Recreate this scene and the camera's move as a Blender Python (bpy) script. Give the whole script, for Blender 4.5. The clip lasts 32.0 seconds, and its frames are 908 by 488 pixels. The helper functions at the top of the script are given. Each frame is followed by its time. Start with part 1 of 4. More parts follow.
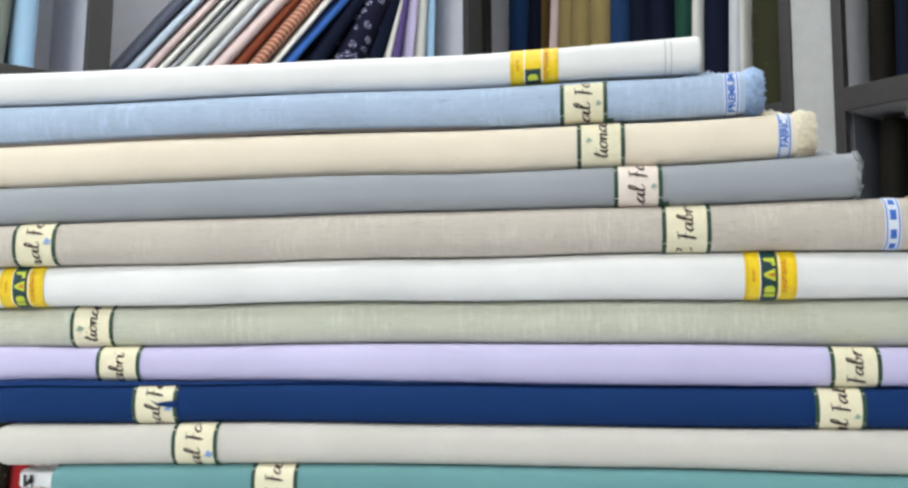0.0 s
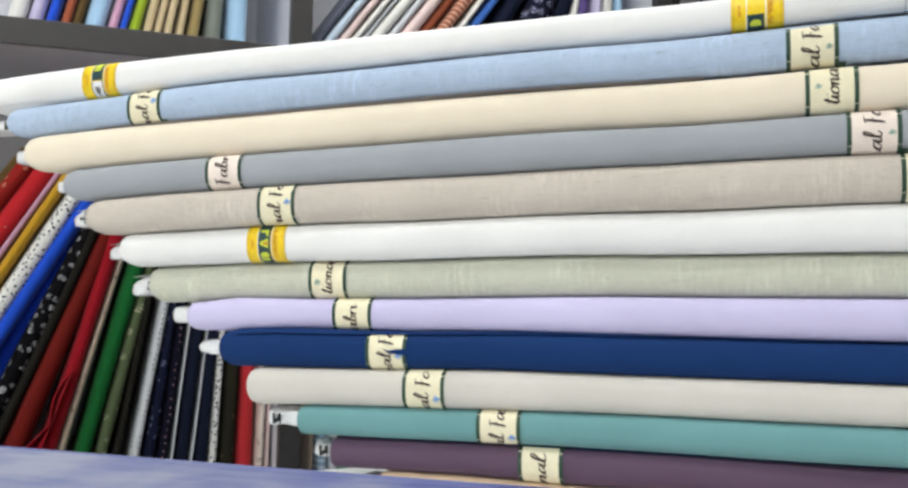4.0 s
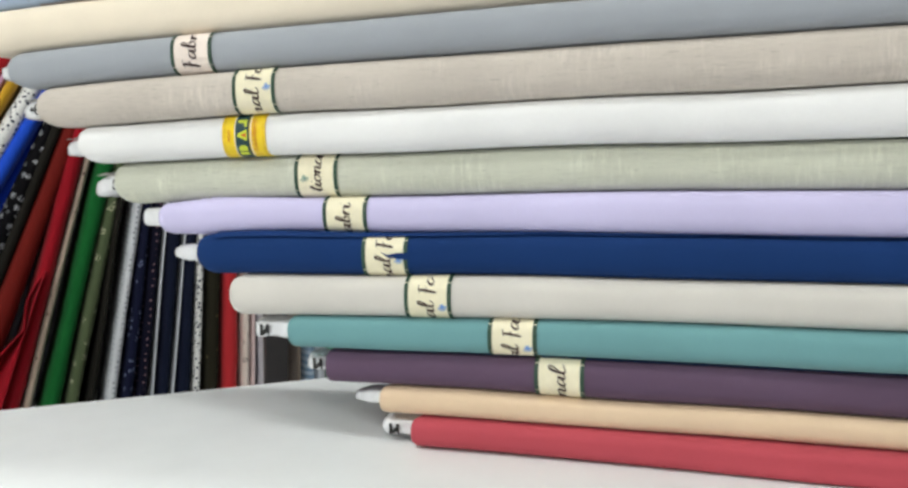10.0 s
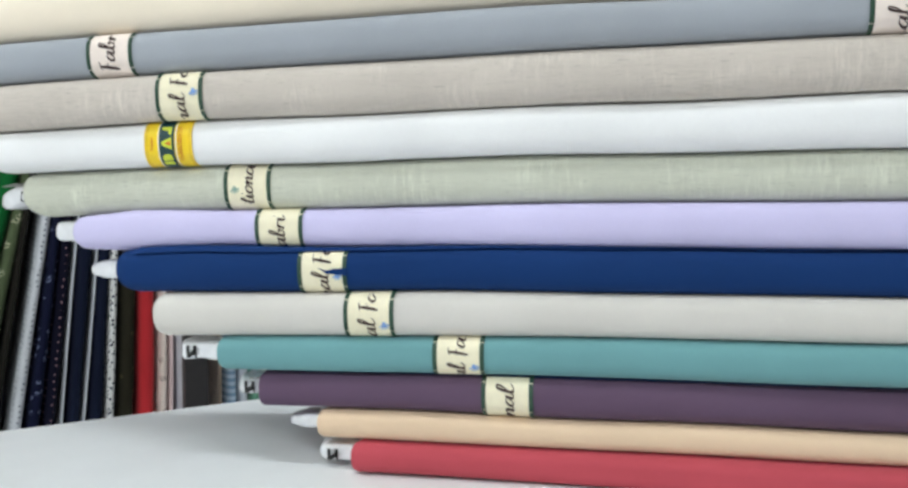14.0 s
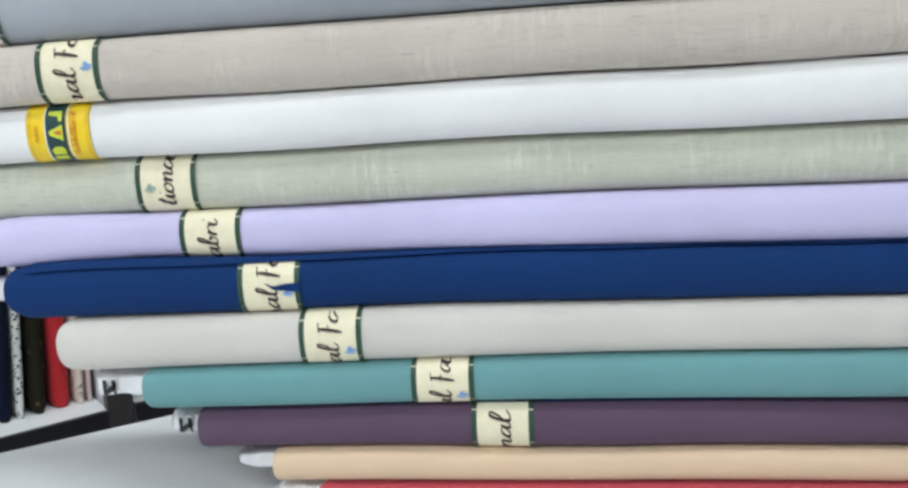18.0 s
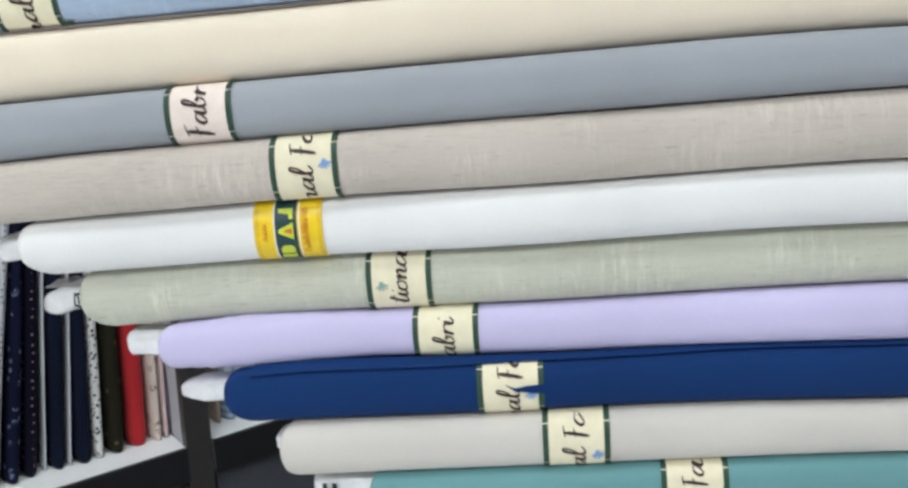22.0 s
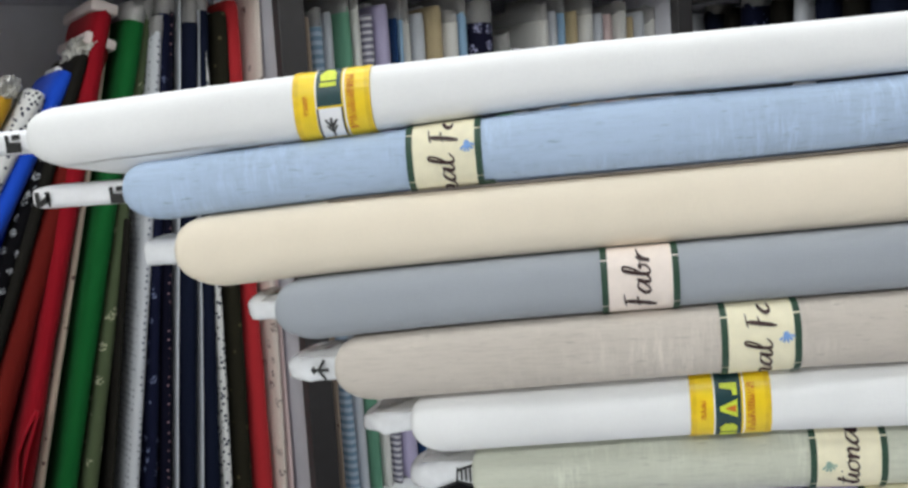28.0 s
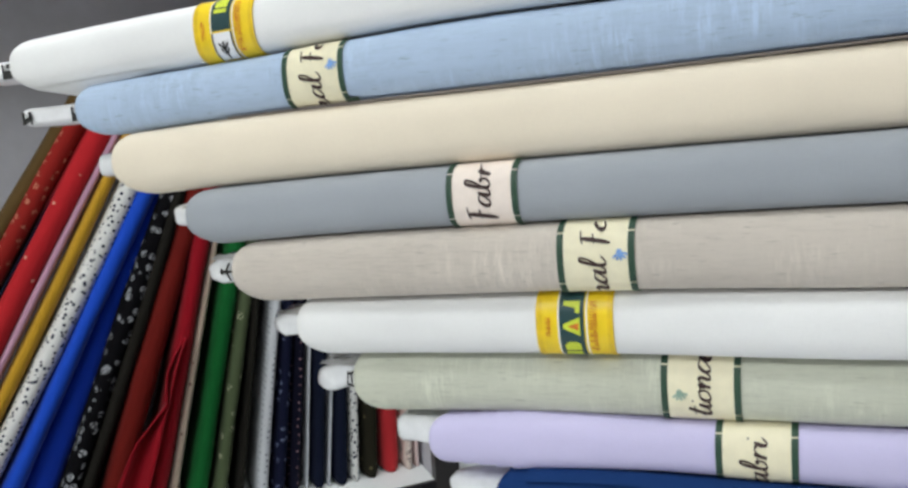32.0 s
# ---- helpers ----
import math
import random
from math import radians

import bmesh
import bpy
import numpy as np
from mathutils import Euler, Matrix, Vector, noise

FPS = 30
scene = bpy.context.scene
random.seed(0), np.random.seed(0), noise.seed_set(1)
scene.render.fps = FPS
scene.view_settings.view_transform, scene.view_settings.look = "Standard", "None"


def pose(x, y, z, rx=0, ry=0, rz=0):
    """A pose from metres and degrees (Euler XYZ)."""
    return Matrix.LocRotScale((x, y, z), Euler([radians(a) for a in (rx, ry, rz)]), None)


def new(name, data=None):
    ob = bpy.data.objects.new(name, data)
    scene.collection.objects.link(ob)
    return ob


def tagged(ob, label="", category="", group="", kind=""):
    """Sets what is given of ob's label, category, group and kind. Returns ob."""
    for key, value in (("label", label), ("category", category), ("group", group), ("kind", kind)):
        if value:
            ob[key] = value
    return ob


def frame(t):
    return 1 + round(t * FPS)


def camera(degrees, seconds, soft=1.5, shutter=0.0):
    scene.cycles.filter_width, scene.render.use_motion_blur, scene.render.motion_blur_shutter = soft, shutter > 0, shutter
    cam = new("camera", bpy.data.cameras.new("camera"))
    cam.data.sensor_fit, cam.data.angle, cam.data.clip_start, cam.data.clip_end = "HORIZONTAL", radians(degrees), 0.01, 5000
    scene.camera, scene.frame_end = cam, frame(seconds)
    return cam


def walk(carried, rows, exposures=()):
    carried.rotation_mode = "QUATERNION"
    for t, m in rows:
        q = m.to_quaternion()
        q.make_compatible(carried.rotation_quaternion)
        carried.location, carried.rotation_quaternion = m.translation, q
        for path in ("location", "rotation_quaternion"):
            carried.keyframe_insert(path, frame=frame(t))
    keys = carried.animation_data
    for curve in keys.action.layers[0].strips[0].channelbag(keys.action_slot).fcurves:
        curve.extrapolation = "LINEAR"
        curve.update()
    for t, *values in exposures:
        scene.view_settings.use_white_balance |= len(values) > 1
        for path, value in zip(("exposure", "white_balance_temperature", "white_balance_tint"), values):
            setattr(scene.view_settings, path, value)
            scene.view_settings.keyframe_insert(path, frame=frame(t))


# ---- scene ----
cam = camera(56.1, 32.0, soft=2.7)
METRES, EYE, TILT, LEAN, TURN = 0.82, 1.15, 4.5, 0.3, 8.0
ROWS = [
    (0.0, 0.0, 0.0, 0.0, 0.0, 0.0, -0.0),
    (0.5, -0.001, -0.0007, -0.0009, 2.04, -0.8, 0.12),
    (1.0, -0.003, -0.0037, -0.0014, 2.88, -1.11, 0.14),
    (1.5, -0.0101, -0.0012, -0.001, 3.35, -1.32, 0.2),
    (2.0, -0.0135, -0.0019, -0.0011, 3.82, -1.5, 0.25),
    (2.5, -0.0228, -0.0068, -0.0015, 5.27, -1.5, 0.34),
    (3.0, -0.0262, -0.011, -0.0018, 7.51, -1.54, 0.54),
    (3.5, -0.0324, -0.0177, -0.0012, 10.2, -2.06, 0.91),
    (5.5, -0.0338, -0.0188, -0.0014, 12.96, -5.08, 1.37),
    (6.0, -0.0334, -0.0181, -0.0007, 13.24, -6.04, 1.44),
    (6.5, -0.0334, -0.0168, -0.0005, 13.33, -7.56, 1.56),
    (7.0, -0.0369, -0.0114, -0.0003, 13.3, -8.43, 1.63),
    (7.5, -0.0386, -0.0053, -0.0001, 13.12, -8.83, 1.71),
    (8.0, -0.0447, 0.007, -0.0011, 12.82, -9.14, 1.76),
    (8.5, -0.0497, 0.0197, -0.0025, 12.43, -9.43, 1.68),
    (9.0, -0.0573, 0.0348, -0.003, 12.3, -9.48, 1.72),
    (9.5, -0.0649, 0.0484, -0.0044, 11.77, -9.65, 1.72),
    (10.0, -0.0717, 0.0629, -0.0057, 10.32, -10.15, 1.63),
    (10.5, -0.0819, 0.0793, -0.0071, 8.78, -10.34, 1.56),
    (11.0, -0.086, 0.0821, -0.0077, 8.04, -10.41, 1.5),
    (11.5, -0.0888, 0.0803, -0.0076, 7.65, -10.58, 1.45),
    (12.0, -0.0884, 0.0787, -0.0074, 7.6, -10.5, 1.43),
    (12.5, -0.0874, 0.0795, -0.007, 5.91, -9.31, 0.9),
    (13.0, -0.0861, 0.078, -0.006, 5.72, -8.77, 0.91),
    (13.5, -0.0863, 0.0819, -0.0064, 5.49, -8.66, 1.0),
    (14.0, -0.094, 0.0903, -0.0073, 4.92, -9.61, 1.09),
    (14.5, -0.0962, 0.0993, -0.0078, 3.23, -11.03, 1.16),
    (16.5, -0.1205, 0.1496, 0.0034, 0.39, -14.08, 1.5),
    (17.0, -0.1228, 0.1686, 0.0065, -0.02, -14.46, 1.65),
    (17.5, -0.1245, 0.1948, 0.0126, -0.68, -14.87, 1.88),
    (18.0, -0.1389, 0.2135, 0.0241, -0.98, -15.22, 2.34),
    (18.5, -0.1587, 0.2224, 0.0152, -1.22, -16.05, 2.87),
    (19.0, -0.1724, 0.2266, 0.0102, -1.32, -16.46, 2.99),
    (19.5, -0.1794, 0.2371, 0.016, -1.28, -16.3, 2.94),
    (20.0, -0.1965, 0.2396, 0.0347, -1.28, -16.24, 2.96),
    (20.5, -0.2114, 0.2403, 0.0479, -1.35, -16.14, 3.02),
    (21.0, -0.2315, 0.2486, 0.0575, -1.17, -15.88, 3.25),
    (21.5, -0.2586, 0.2521, 0.0703, -1.04, -15.63, 3.34),
    (22.0, -0.2774, 0.2574, 0.0793, -0.9, -15.28, 3.37),
    (22.5, -0.2916, 0.2654, 0.0853, -0.84, -14.99, 3.37),
    (23.0, -0.3041, 0.2768, 0.0987, -0.91, -14.9, 3.47),
    (23.5, -0.3191, 0.2861, 0.1086, -0.89, -14.79, 3.41),
    (24.0, -0.3354, 0.2983, 0.1187, -1.01, -14.38, 3.43),
    (24.5, -0.3449, 0.3123, 0.1273, -1.18, -14.14, 3.46),
    (25.0, -0.3569, 0.3243, 0.1333, -1.32, -14.04, 3.61),
    (25.5, -0.3805, 0.3274, 0.1335, -1.31, -13.97, 3.64),
    (26.0, -0.4077, 0.328, 0.1339, -1.25, -13.85, 3.61),
    (26.5, -0.4334, 0.3324, 0.1428, -1.18, -13.76, 3.69),
    (28.5, -0.5119, 0.3246, 0.1528, -0.02, -12.61, 4.43),
    (29.0, -0.5134, 0.3248, 0.1478, 0.08, -12.51, 4.42),
    (29.5, -0.4977, 0.3323, 0.131, 0.03, -12.47, 4.36),
    (30.0, -0.4756, 0.3297, 0.1164, 1.13, -12.83, 4.56),
    (30.5, -0.4522, 0.3225, 0.1124, 4.31, -13.26, 4.46),
    (31.0, -0.4204, 0.3135, 0.109, 9.13, -12.81, 4.69),
    (31.5, -0.3729, 0.3061, 0.1106, 13.38, -12.65, 5.14),
    (32.0, -0.309, 0.3197, 0.1072, 15.24, -12.955, 5.53),
]
walk(cam, [(t, pose(0, 0, EYE, TILT, LEAN, TURN) @ pose(METRES * x, METRES * y, METRES * z, 90 + pitch, roll, yaw)) for t, x, y, z, yaw, pitch, roll in ROWS],
     exposures=[(0, -0.10, 6450, 9), (6, -0.12, 6720, 10), (9, -0.15, 6760, 9), (12, -0.18, 6280, 8), (14, -0.15, 6250, 8), (18, -0.21, 6180, 8.5), (22, -0.26, 6280, 10), (24, -0.36, 6400, 10.5), (26, -0.42, 6370, 11), (30, -0.45, 6400, 9.5), (32, -0.39, 6400, 9)])

# ---- light ----
world = bpy.data.worlds.new("shop_air")
scene.world = world
world.use_nodes = True
world.node_tree.nodes["Background"].inputs[0].default_value = (0.9, 0.95, 1.0, 1)
world.node_tree.nodes["Background"].inputs[1].default_value = 0.012

CEILING = 2.9
WALL_A = pose(-0.851, 1.32, 0, 0, 0, 45)       # x along the first shelf wall, y into it
WALL_B = pose(-0.0166, 2.1544, 0, 0, 0, -45)   # the wall square to it, x towards the room
# the last lamp is unseen, added to brighten the upper shelves
LAMPS = [(-0.5, -0.12, 13.5), (-0.1, -1.5, 22.0), (-1.0, -1.7, 27.5), (-0.55, 1.0, 15.0)]   # x, y, power


# ---- materials ----
def rgb(r, g, b):
    return tuple((c / 255 / 12.92 if c <= 10 else ((c / 255 + 0.055) / 1.055) ** 2.4) for c in (r, g, b)) + (1,)


class Nodes:
    def __init__(self, name):
        self.m = bpy.data.materials.new(name)
        self.m.use_nodes = True
        self.t = self.m.node_tree
        self.b = self.t.nodes["Principled BSDF"]
        self.co = self.t.nodes.new("ShaderNodeTexCoord").outputs["Object"]

    def node(self, kind, **values):
        n = self.t.nodes.new(kind)
        for k, v in values.items():
            n.inputs[k.replace("_", " ")].default_value = v
        return n

    def link(self, a, b):
        self.t.links.new(a, b)

    def scaled(self, sx, sy, sz):
        n = self.t.nodes.new("ShaderNodeMapping")
        n.inputs["Scale"].default_value = (sx, sy, sz)
        self.link(self.co, n.inputs["Vector"])
        return n.outputs[0]

    def noise(self, scale, detail=3.0, at=None, rough=0.55):
        n = self.node("ShaderNodeTexNoise", Scale=scale, Detail=detail, Roughness=rough)
        self.link(at or self.co, n.inputs["Vector"])
        return n.outputs["Fac"]

    def ramp(self, fac, stops):
        n = self.t.nodes.new("ShaderNodeValToRGB")
        e = n.color_ramp.elements
        while len(e) < len(stops):
            e.new(0.5)
        for k, (p, c) in zip(e, stops):
            k.position, k.color = p, c
        self.link(fac, n.inputs[0])
        return n.outputs[0]

    def mix(self, fac, a, b, how="MIX"):
        n = self.t.nodes.new("ShaderNodeMix")
        n.data_type, n.blend_type = "RGBA", how
        for k, v in ((0, fac), (6, a), (7, b)):
            if isinstance(v, (float, int, tuple)):
                n.inputs[k].default_value = v
            else:
                self.link(v, n.inputs[k])
        return n.outputs[2]

    def bump(self, height, strength, distance=0.001):
        n = self.node("ShaderNodeBump", Strength=strength, Distance=distance)
        self.link(height, n.inputs["Height"])
        self.link(n.outputs[0], self.b.inputs["Normal"])

    def done(self, colour, rough, metal=0.0, sheen=0.0, spec=0.5):
        if isinstance(colour, tuple):
            self.b.inputs["Base Color"].default_value = colour
        else:
            self.link(colour, self.b.inputs["Base Color"])
        self.b.inputs["Roughness"].default_value = rough
        self.b.inputs["Metallic"].default_value = metal
        self.b.inputs["Sheen Weight"].default_value = sheen
        self.b.inputs["Specular IOR Level"].default_value = spec
        return self.m


def shade(c, k):
    return tuple(min(1, v * k) for v in c[:3]) + (1,)


def cloth(name, colour, slub=0.0, second=None, pattern="", scale=90.0, amount=0.3, along="x"):
    """Woven cloth: fine threads, soft folds of tone; slub gives long uneven threads, pattern a print."""
    n = Nodes(name)
    ax = (lambda a, b, c: (a, b, c)) if along == "x" else (lambda a, b, c: (c, b, a))
    broad = n.noise(14, 3)
    col = n.mix(n.ramp(broad, [(0.3, (0, 0, 0, 1)), (0.75, (1, 1, 1, 1))]), shade(colour, 0.94), shade(colour, 1.04))
    warp = n.noise(1.0, 2, n.scaled(*ax(260, 1500, 2200)))
    weft = n.noise(1.0, 2, n.scaled(*ax(2400, 900, 260)))
    if slub:
        g = lambda v: (v, v, v, 1)
        gate = n.ramp(n.noise(1.0, 3, n.scaled(*ax(16, 26, 30)), 0.6), [(0.36, g(0.25)), (0.60, g(1.0))])
        gate2 = n.ramp(n.noise(1.0, 3, n.scaled(*ax(24, 30, 34)), 0.6), [(0.44, g(0.0)), (0.64, g(1.0))])
        streak = n.ramp(n.noise(1.0, 3, n.scaled(*ax(75, 520, 760)), 0.75), [(0.46, g(0)), (0.68, g(slub * 0.62))])
        cross = n.ramp(n.noise(1.0, 4, n.scaled(*ax(330, 60, 46)), 0.75), [(0.47, g(0)), (0.67, g(slub * 1.0))])
        shadow = n.ramp(n.noise(1.0, 4, n.scaled(*ax(420, 110, 90)), 0.7), [(0.32, g(slub * 0.8)), (0.48, g(0))])
        knot = n.ramp(n.noise(1.0, 2, n.scaled(*ax(110, 500, 800)), 0.6), [(0.64, g(0)), (0.74, g(slub * 0.8))])
        col = n.mix(n.mix(1.0, streak, gate, "MULTIPLY"), col, shade(colour, 0.70))
        col = n.mix(n.mix(1.0, shadow, gate2, "MULTIPLY"), col, shade(colour, 0.80))
        col = n.mix(n.mix(1.0, cross, gate2, "MULTIPLY"), col, shade(colour, 1.24))
        col = n.mix(n.ramp(n.noise(1.0, 3, n.scaled(*ax(12, 16, 24))), [(0.42, g(0)), (0.7, g(slub * 0.2))]), col, shade(colour, 0.82))
        col = n.mix(knot, col, shade(colour, 0.62))
    fine = n.mix(0.5, warp, weft)
    col = n.mix(n.ramp(fine, [(0.3, (0.12, 0.12, 0.12, 1)), (0.6, (0, 0, 0, 1))]), col, shade(colour, 0.7))
    if pattern in ("dots", "specks", "floral"):
        v = n.node("ShaderNodeTexVoronoi", Scale=scale, Randomness=0.25 if pattern == "dots" else 0.9)
        n.link(n.co, v.inputs["Vector"])
        d = v.outputs["Distance"]
        if pattern == "floral":
            w = n.noise(scale * 2.2, 2)
            d = n.mix(0.45, d, w)
        col = n.mix(n.ramp(d, [(amount, (1, 1, 1, 1)), (amount + 0.05, (0, 0, 0, 1))]), col, second)
    if pattern == "sprigs":
        # small broken motifs, set apart from one another
        v = n.node("ShaderNodeTexVoronoi", Scale=scale, Randomness=0.75)
        n.link(n.co, v.inputs["Vector"])
        spot = n.ramp(v.outputs["Distance"], [(amount, (1, 1, 1, 1)), (amount + 0.06, (0, 0, 0, 1))])
        torn = n.ramp(n.noise(scale * 7.5, 2), [(0.50, (0, 0, 0, 1)), (0.55, (1, 1, 1, 1))])
        col = n.mix(n.mix(1.0, spot, torn, "MULTIPLY"), col, second)
    if pattern == "bands":
        w = n.node("ShaderNodeTexWave", Scale=scale, Distortion=0.6)
        w.bands_direction = "Z"
        n.link(n.co, w.inputs["Vector"])
        col = n.mix(n.ramp(w.outputs["Fac"], [(amount, (0, 0, 0, 1)), (amount + 0.08, (1, 1, 1, 1))]), col, second)
    n.bump(fine, 0.35, 0.0004)
    bright = (colour[0] + colour[1] + colour[2]) / 3
    return n.done(col, 0.82, sheen=0.12 * min(1, bright * 3), spec=0.1 + 0.15 * min(1, bright * 4))


def paint(name, colour, rough=0.5, grain=60.0, wear=0.06, metal=0.0):
    n = Nodes(name)
    a, b = n.noise(grain, 4), n.noise(grain / 14, 3)
    col = n.mix(n.ramp(a, [(0.35, (0, 0, 0, 1)), (0.7, (1, 1, 1, 1))]), shade(colour, 1 - wear), shade(colour, 1 + wear))
    col = n.mix(n.ramp(b, [(0.45, (0, 0, 0, 1)), (0.75, (0.5, 0.5, 0.5, 1))]), col, shade(colour, 1 - 2 * wear))
    n.bump(a, 0.08, 0.0006)
    return n.done(col, rough, metal)


def mottled(name, pale, deep):
    """Cloth with soft cloudy streaks of two tones along its length."""
    n = Nodes(name)
    cloud = n.mix(0.5, n.noise(1.0, 4, n.scaled(11, 70, 20), 0.65), n.noise(1.0, 3, n.scaled(38, 38, 26), 0.6))
    col = n.mix(n.ramp(cloud, [(0.42, (0, 0, 0, 1)), (0.58, (1, 1, 1, 1))]), pale, deep)
    fine = n.noise(1.0, 2, n.scaled(700, 1600, 700))
    n.bump(fine, 0.3, 0.0004)
    return n.done(col, 0.8, sheen=0.1, spec=0.25)


C = {
    "white": cloth("white_suiting", rgb(236, 236, 236)),
    "blue": cloth("slub_blue_linen", rgb(177, 196, 221), 0.9),
    "cream": cloth("cream_suiting", rgb(237, 225, 205)),
    "grey": cloth("grey_suiting", rgb(161, 166, 173)),
    "taupe": cloth("slub_taupe_linen", rgb(203, 194, 184), 0.8),
    "sage": cloth("slub_sage_linen", rgb(200, 202, 186), 0.8),
    "lavender": cloth("lavender_suiting", rgb(204, 198, 233)),
    "navy": cloth("navy_suiting", rgb(20, 52, 104)),
    "stone": cloth("stone_suiting", rgb(211, 207, 200)),
    "teal": cloth("teal_suiting", rgb(110, 158, 161)),
    "plum": cloth("plum_suiting", rgb(98, 78, 99)),
    "peach": cloth("peach_suiting", rgb(226, 199, 168)),
    "coral": cloth("coral_suiting", rgb(186, 76, 87)),
}
Z = "z"
K = {
    "brown": cloth("olive_brown_cloth", rgb(92, 72, 40), along=Z),
    "redfloral": cloth("dark_red_floral_cloth", rgb(146, 31, 26), second=rgb(206, 140, 112), pattern="sprigs", scale=66, amount=0.24, along=Z),
    "blackfloral": cloth("black_floral_cloth", rgb(11, 10, 14), second=rgb(190, 192, 198), pattern="sprigs", scale=62, amount=0.32, along=Z),
    "reddots": cloth("red_dotted_cloth", rgb(190, 32, 40), second=rgb(220, 170, 150), pattern="specks", scale=48, amount=0.09, along=Z),
    "pinkish": cloth("mauve_pink_cloth", rgb(196, 150, 175), along=Z),
    "mustard": cloth("mustard_cloth", rgb(196, 150, 36), along=Z),
    "whitedots": cloth("white_black_dotted_cloth", rgb(230, 230, 228), second=rgb(40, 44, 66), pattern="specks", scale=135, amount=0.30, along=Z),
    "royal": cloth("royal_blue_cloth", rgb(22, 78, 205), along=Z),
    "deepblue": cloth("deep_blue_cloth", rgb(8, 52, 168), along=Z),
    "charcoal": cloth("charcoal_olive_cloth", rgb(32, 30, 26), along=Z),
    "rust": cloth("dark_rust_cloth", rgb(108, 25, 19), along=Z),
    "crimson": cloth("crimson_cloth", rgb(150, 13, 30), along=Z),
    "creamfloral": cloth("cream_floral_cloth", rgb(226, 212, 202), second=rgb(120, 100, 96), pattern="sprigs", scale=40, amount=0.3, along=Z),
    "beigefloral": cloth("beige_sprigged_cloth", rgb(176, 158, 142), second=rgb(96, 74, 70), pattern="specks", scale=60, amount=0.16, along=Z),
    "greysage": cloth("grey_sage_cloth", rgb(118, 124, 116), along=Z),
    "cornflower": cloth("cornflower_blue_cloth", rgb(64, 116, 204), along=Z),
    "paleblue": cloth("pale_blue_cloth", rgb(192, 208, 226), along=Z),
    "green": cloth("green_cloth", rgb(20, 96, 44), along=Z),
    "olive": cloth("olive_sprigged_cloth", rgb(84, 96, 68), second=rgb(180, 180, 150), pattern="sprigs", scale=42, amount=0.24, along=Z),
    "greydots": cloth("pale_grey_dotted_cloth", rgb(205, 208, 214), second=rgb(110, 115, 130), pattern="dots", scale=110, amount=0.18, along=Z),
    "navyprint": cloth("navy_printed_cloth", rgb(20, 24, 48), second=rgb(120, 130, 165), pattern="sprigs", scale=58, amount=0.22, along=Z),
    "navydots": cloth("navy_dotted_cloth", rgb(18, 18, 36), second=rgb(150, 120, 130), pattern="dots", scale=78, amount=0.11, along=Z),
    "navyplain": cloth("plain_navy_cloth", rgb(20, 26, 46), along=Z),
    "palegrey": cloth("pale_grey_cloth", rgb(206, 210, 217), along=Z),
    "blackolive": cloth("black_olive_cloth", rgb(40, 38, 28), second=rgb(90, 84, 60), pattern="specks", scale=50, amount=0.12, along=Z),
    "red": cloth("plain_red_cloth", rgb(188, 44, 50), along=Z),
    "skyblue": cloth("sky_blue_cloth", rgb(160, 195, 225), along=Z),
    "bluestripe": cloth("blue_banded_cloth", rgb(136, 164, 192), second=rgb(188, 206, 222), pattern="bands", scale=24, amount=0.5, along=Z),
    "lilac": cloth("lilac_cloth", rgb(190, 182, 214), along=Z),
    "purple": cloth("purple_cloth", rgb(98, 80, 140), along=Z),
    "offwhite": cloth("off_white_cloth", rgb(225, 224, 220), along=Z),
    "seagreen": cloth("sea_green_cloth", rgb(104, 156, 130), along=Z),
    "greybands": cloth("grey_white_banded_cloth", rgb(122, 120, 138), second=rgb(214, 212, 220), pattern="bands", scale=30, amount=0.55, along=Z),
    "khaki": cloth("khaki_cloth", rgb(150, 132, 86), along=Z),
    "lime": cloth("lime_cloth", rgb(150, 175, 40), along=Z),
    "tan": cloth("tan_cloth", rgb(196, 178, 142), along=Z),
    "orange": cloth("burnt_orange_cloth", rgb(160, 84, 58), along=Z),
    "rustprint": cloth("rust_printed_cloth", rgb(160, 96, 74), second=rgb(208, 164, 142), pattern="bands", scale=26, amount=0.62, along=Z),
    "rose": cloth("pale_rose_cloth", rgb(228, 204, 202), along=Z),
    "slate": cloth("slate_cloth", rgb(92, 96, 112), along=Z),
    "navychevron": cloth("navy_white_figured_cloth", rgb(28, 28, 48), second=rgb(176, 178, 214), pattern="sprigs", scale=36, amount=0.32, along=Z),
    "mossfloral": cloth("dark_moss_floral_cloth", rgb(58, 58, 40), second=rgb(120, 112, 90), pattern="floral", scale=40, amount=0.24, along=Z),
    "inkblue": cloth("ink_blue_cloth", rgb(34, 62, 104), along=Z),
    "bottle": cloth("bottle_green_cloth", rgb(36, 74, 62), along=Z),
    "bluewash": mottled("mottled_blue_cloth", rgb(132, 136, 156), rgb(64, 74, 130)),
    "bluedeep": mottled("deep_mottled_blue_cloth", rgb(104, 110, 152), rgb(52, 64, 128)),
}
paper_rose = paint("rosy_white_label_paper", rgb(240, 226, 216), 0.6, 220, 0.04)
paper = paint("cream_label_paper", rgb(238, 230, 200), 0.6, 220, 0.04)
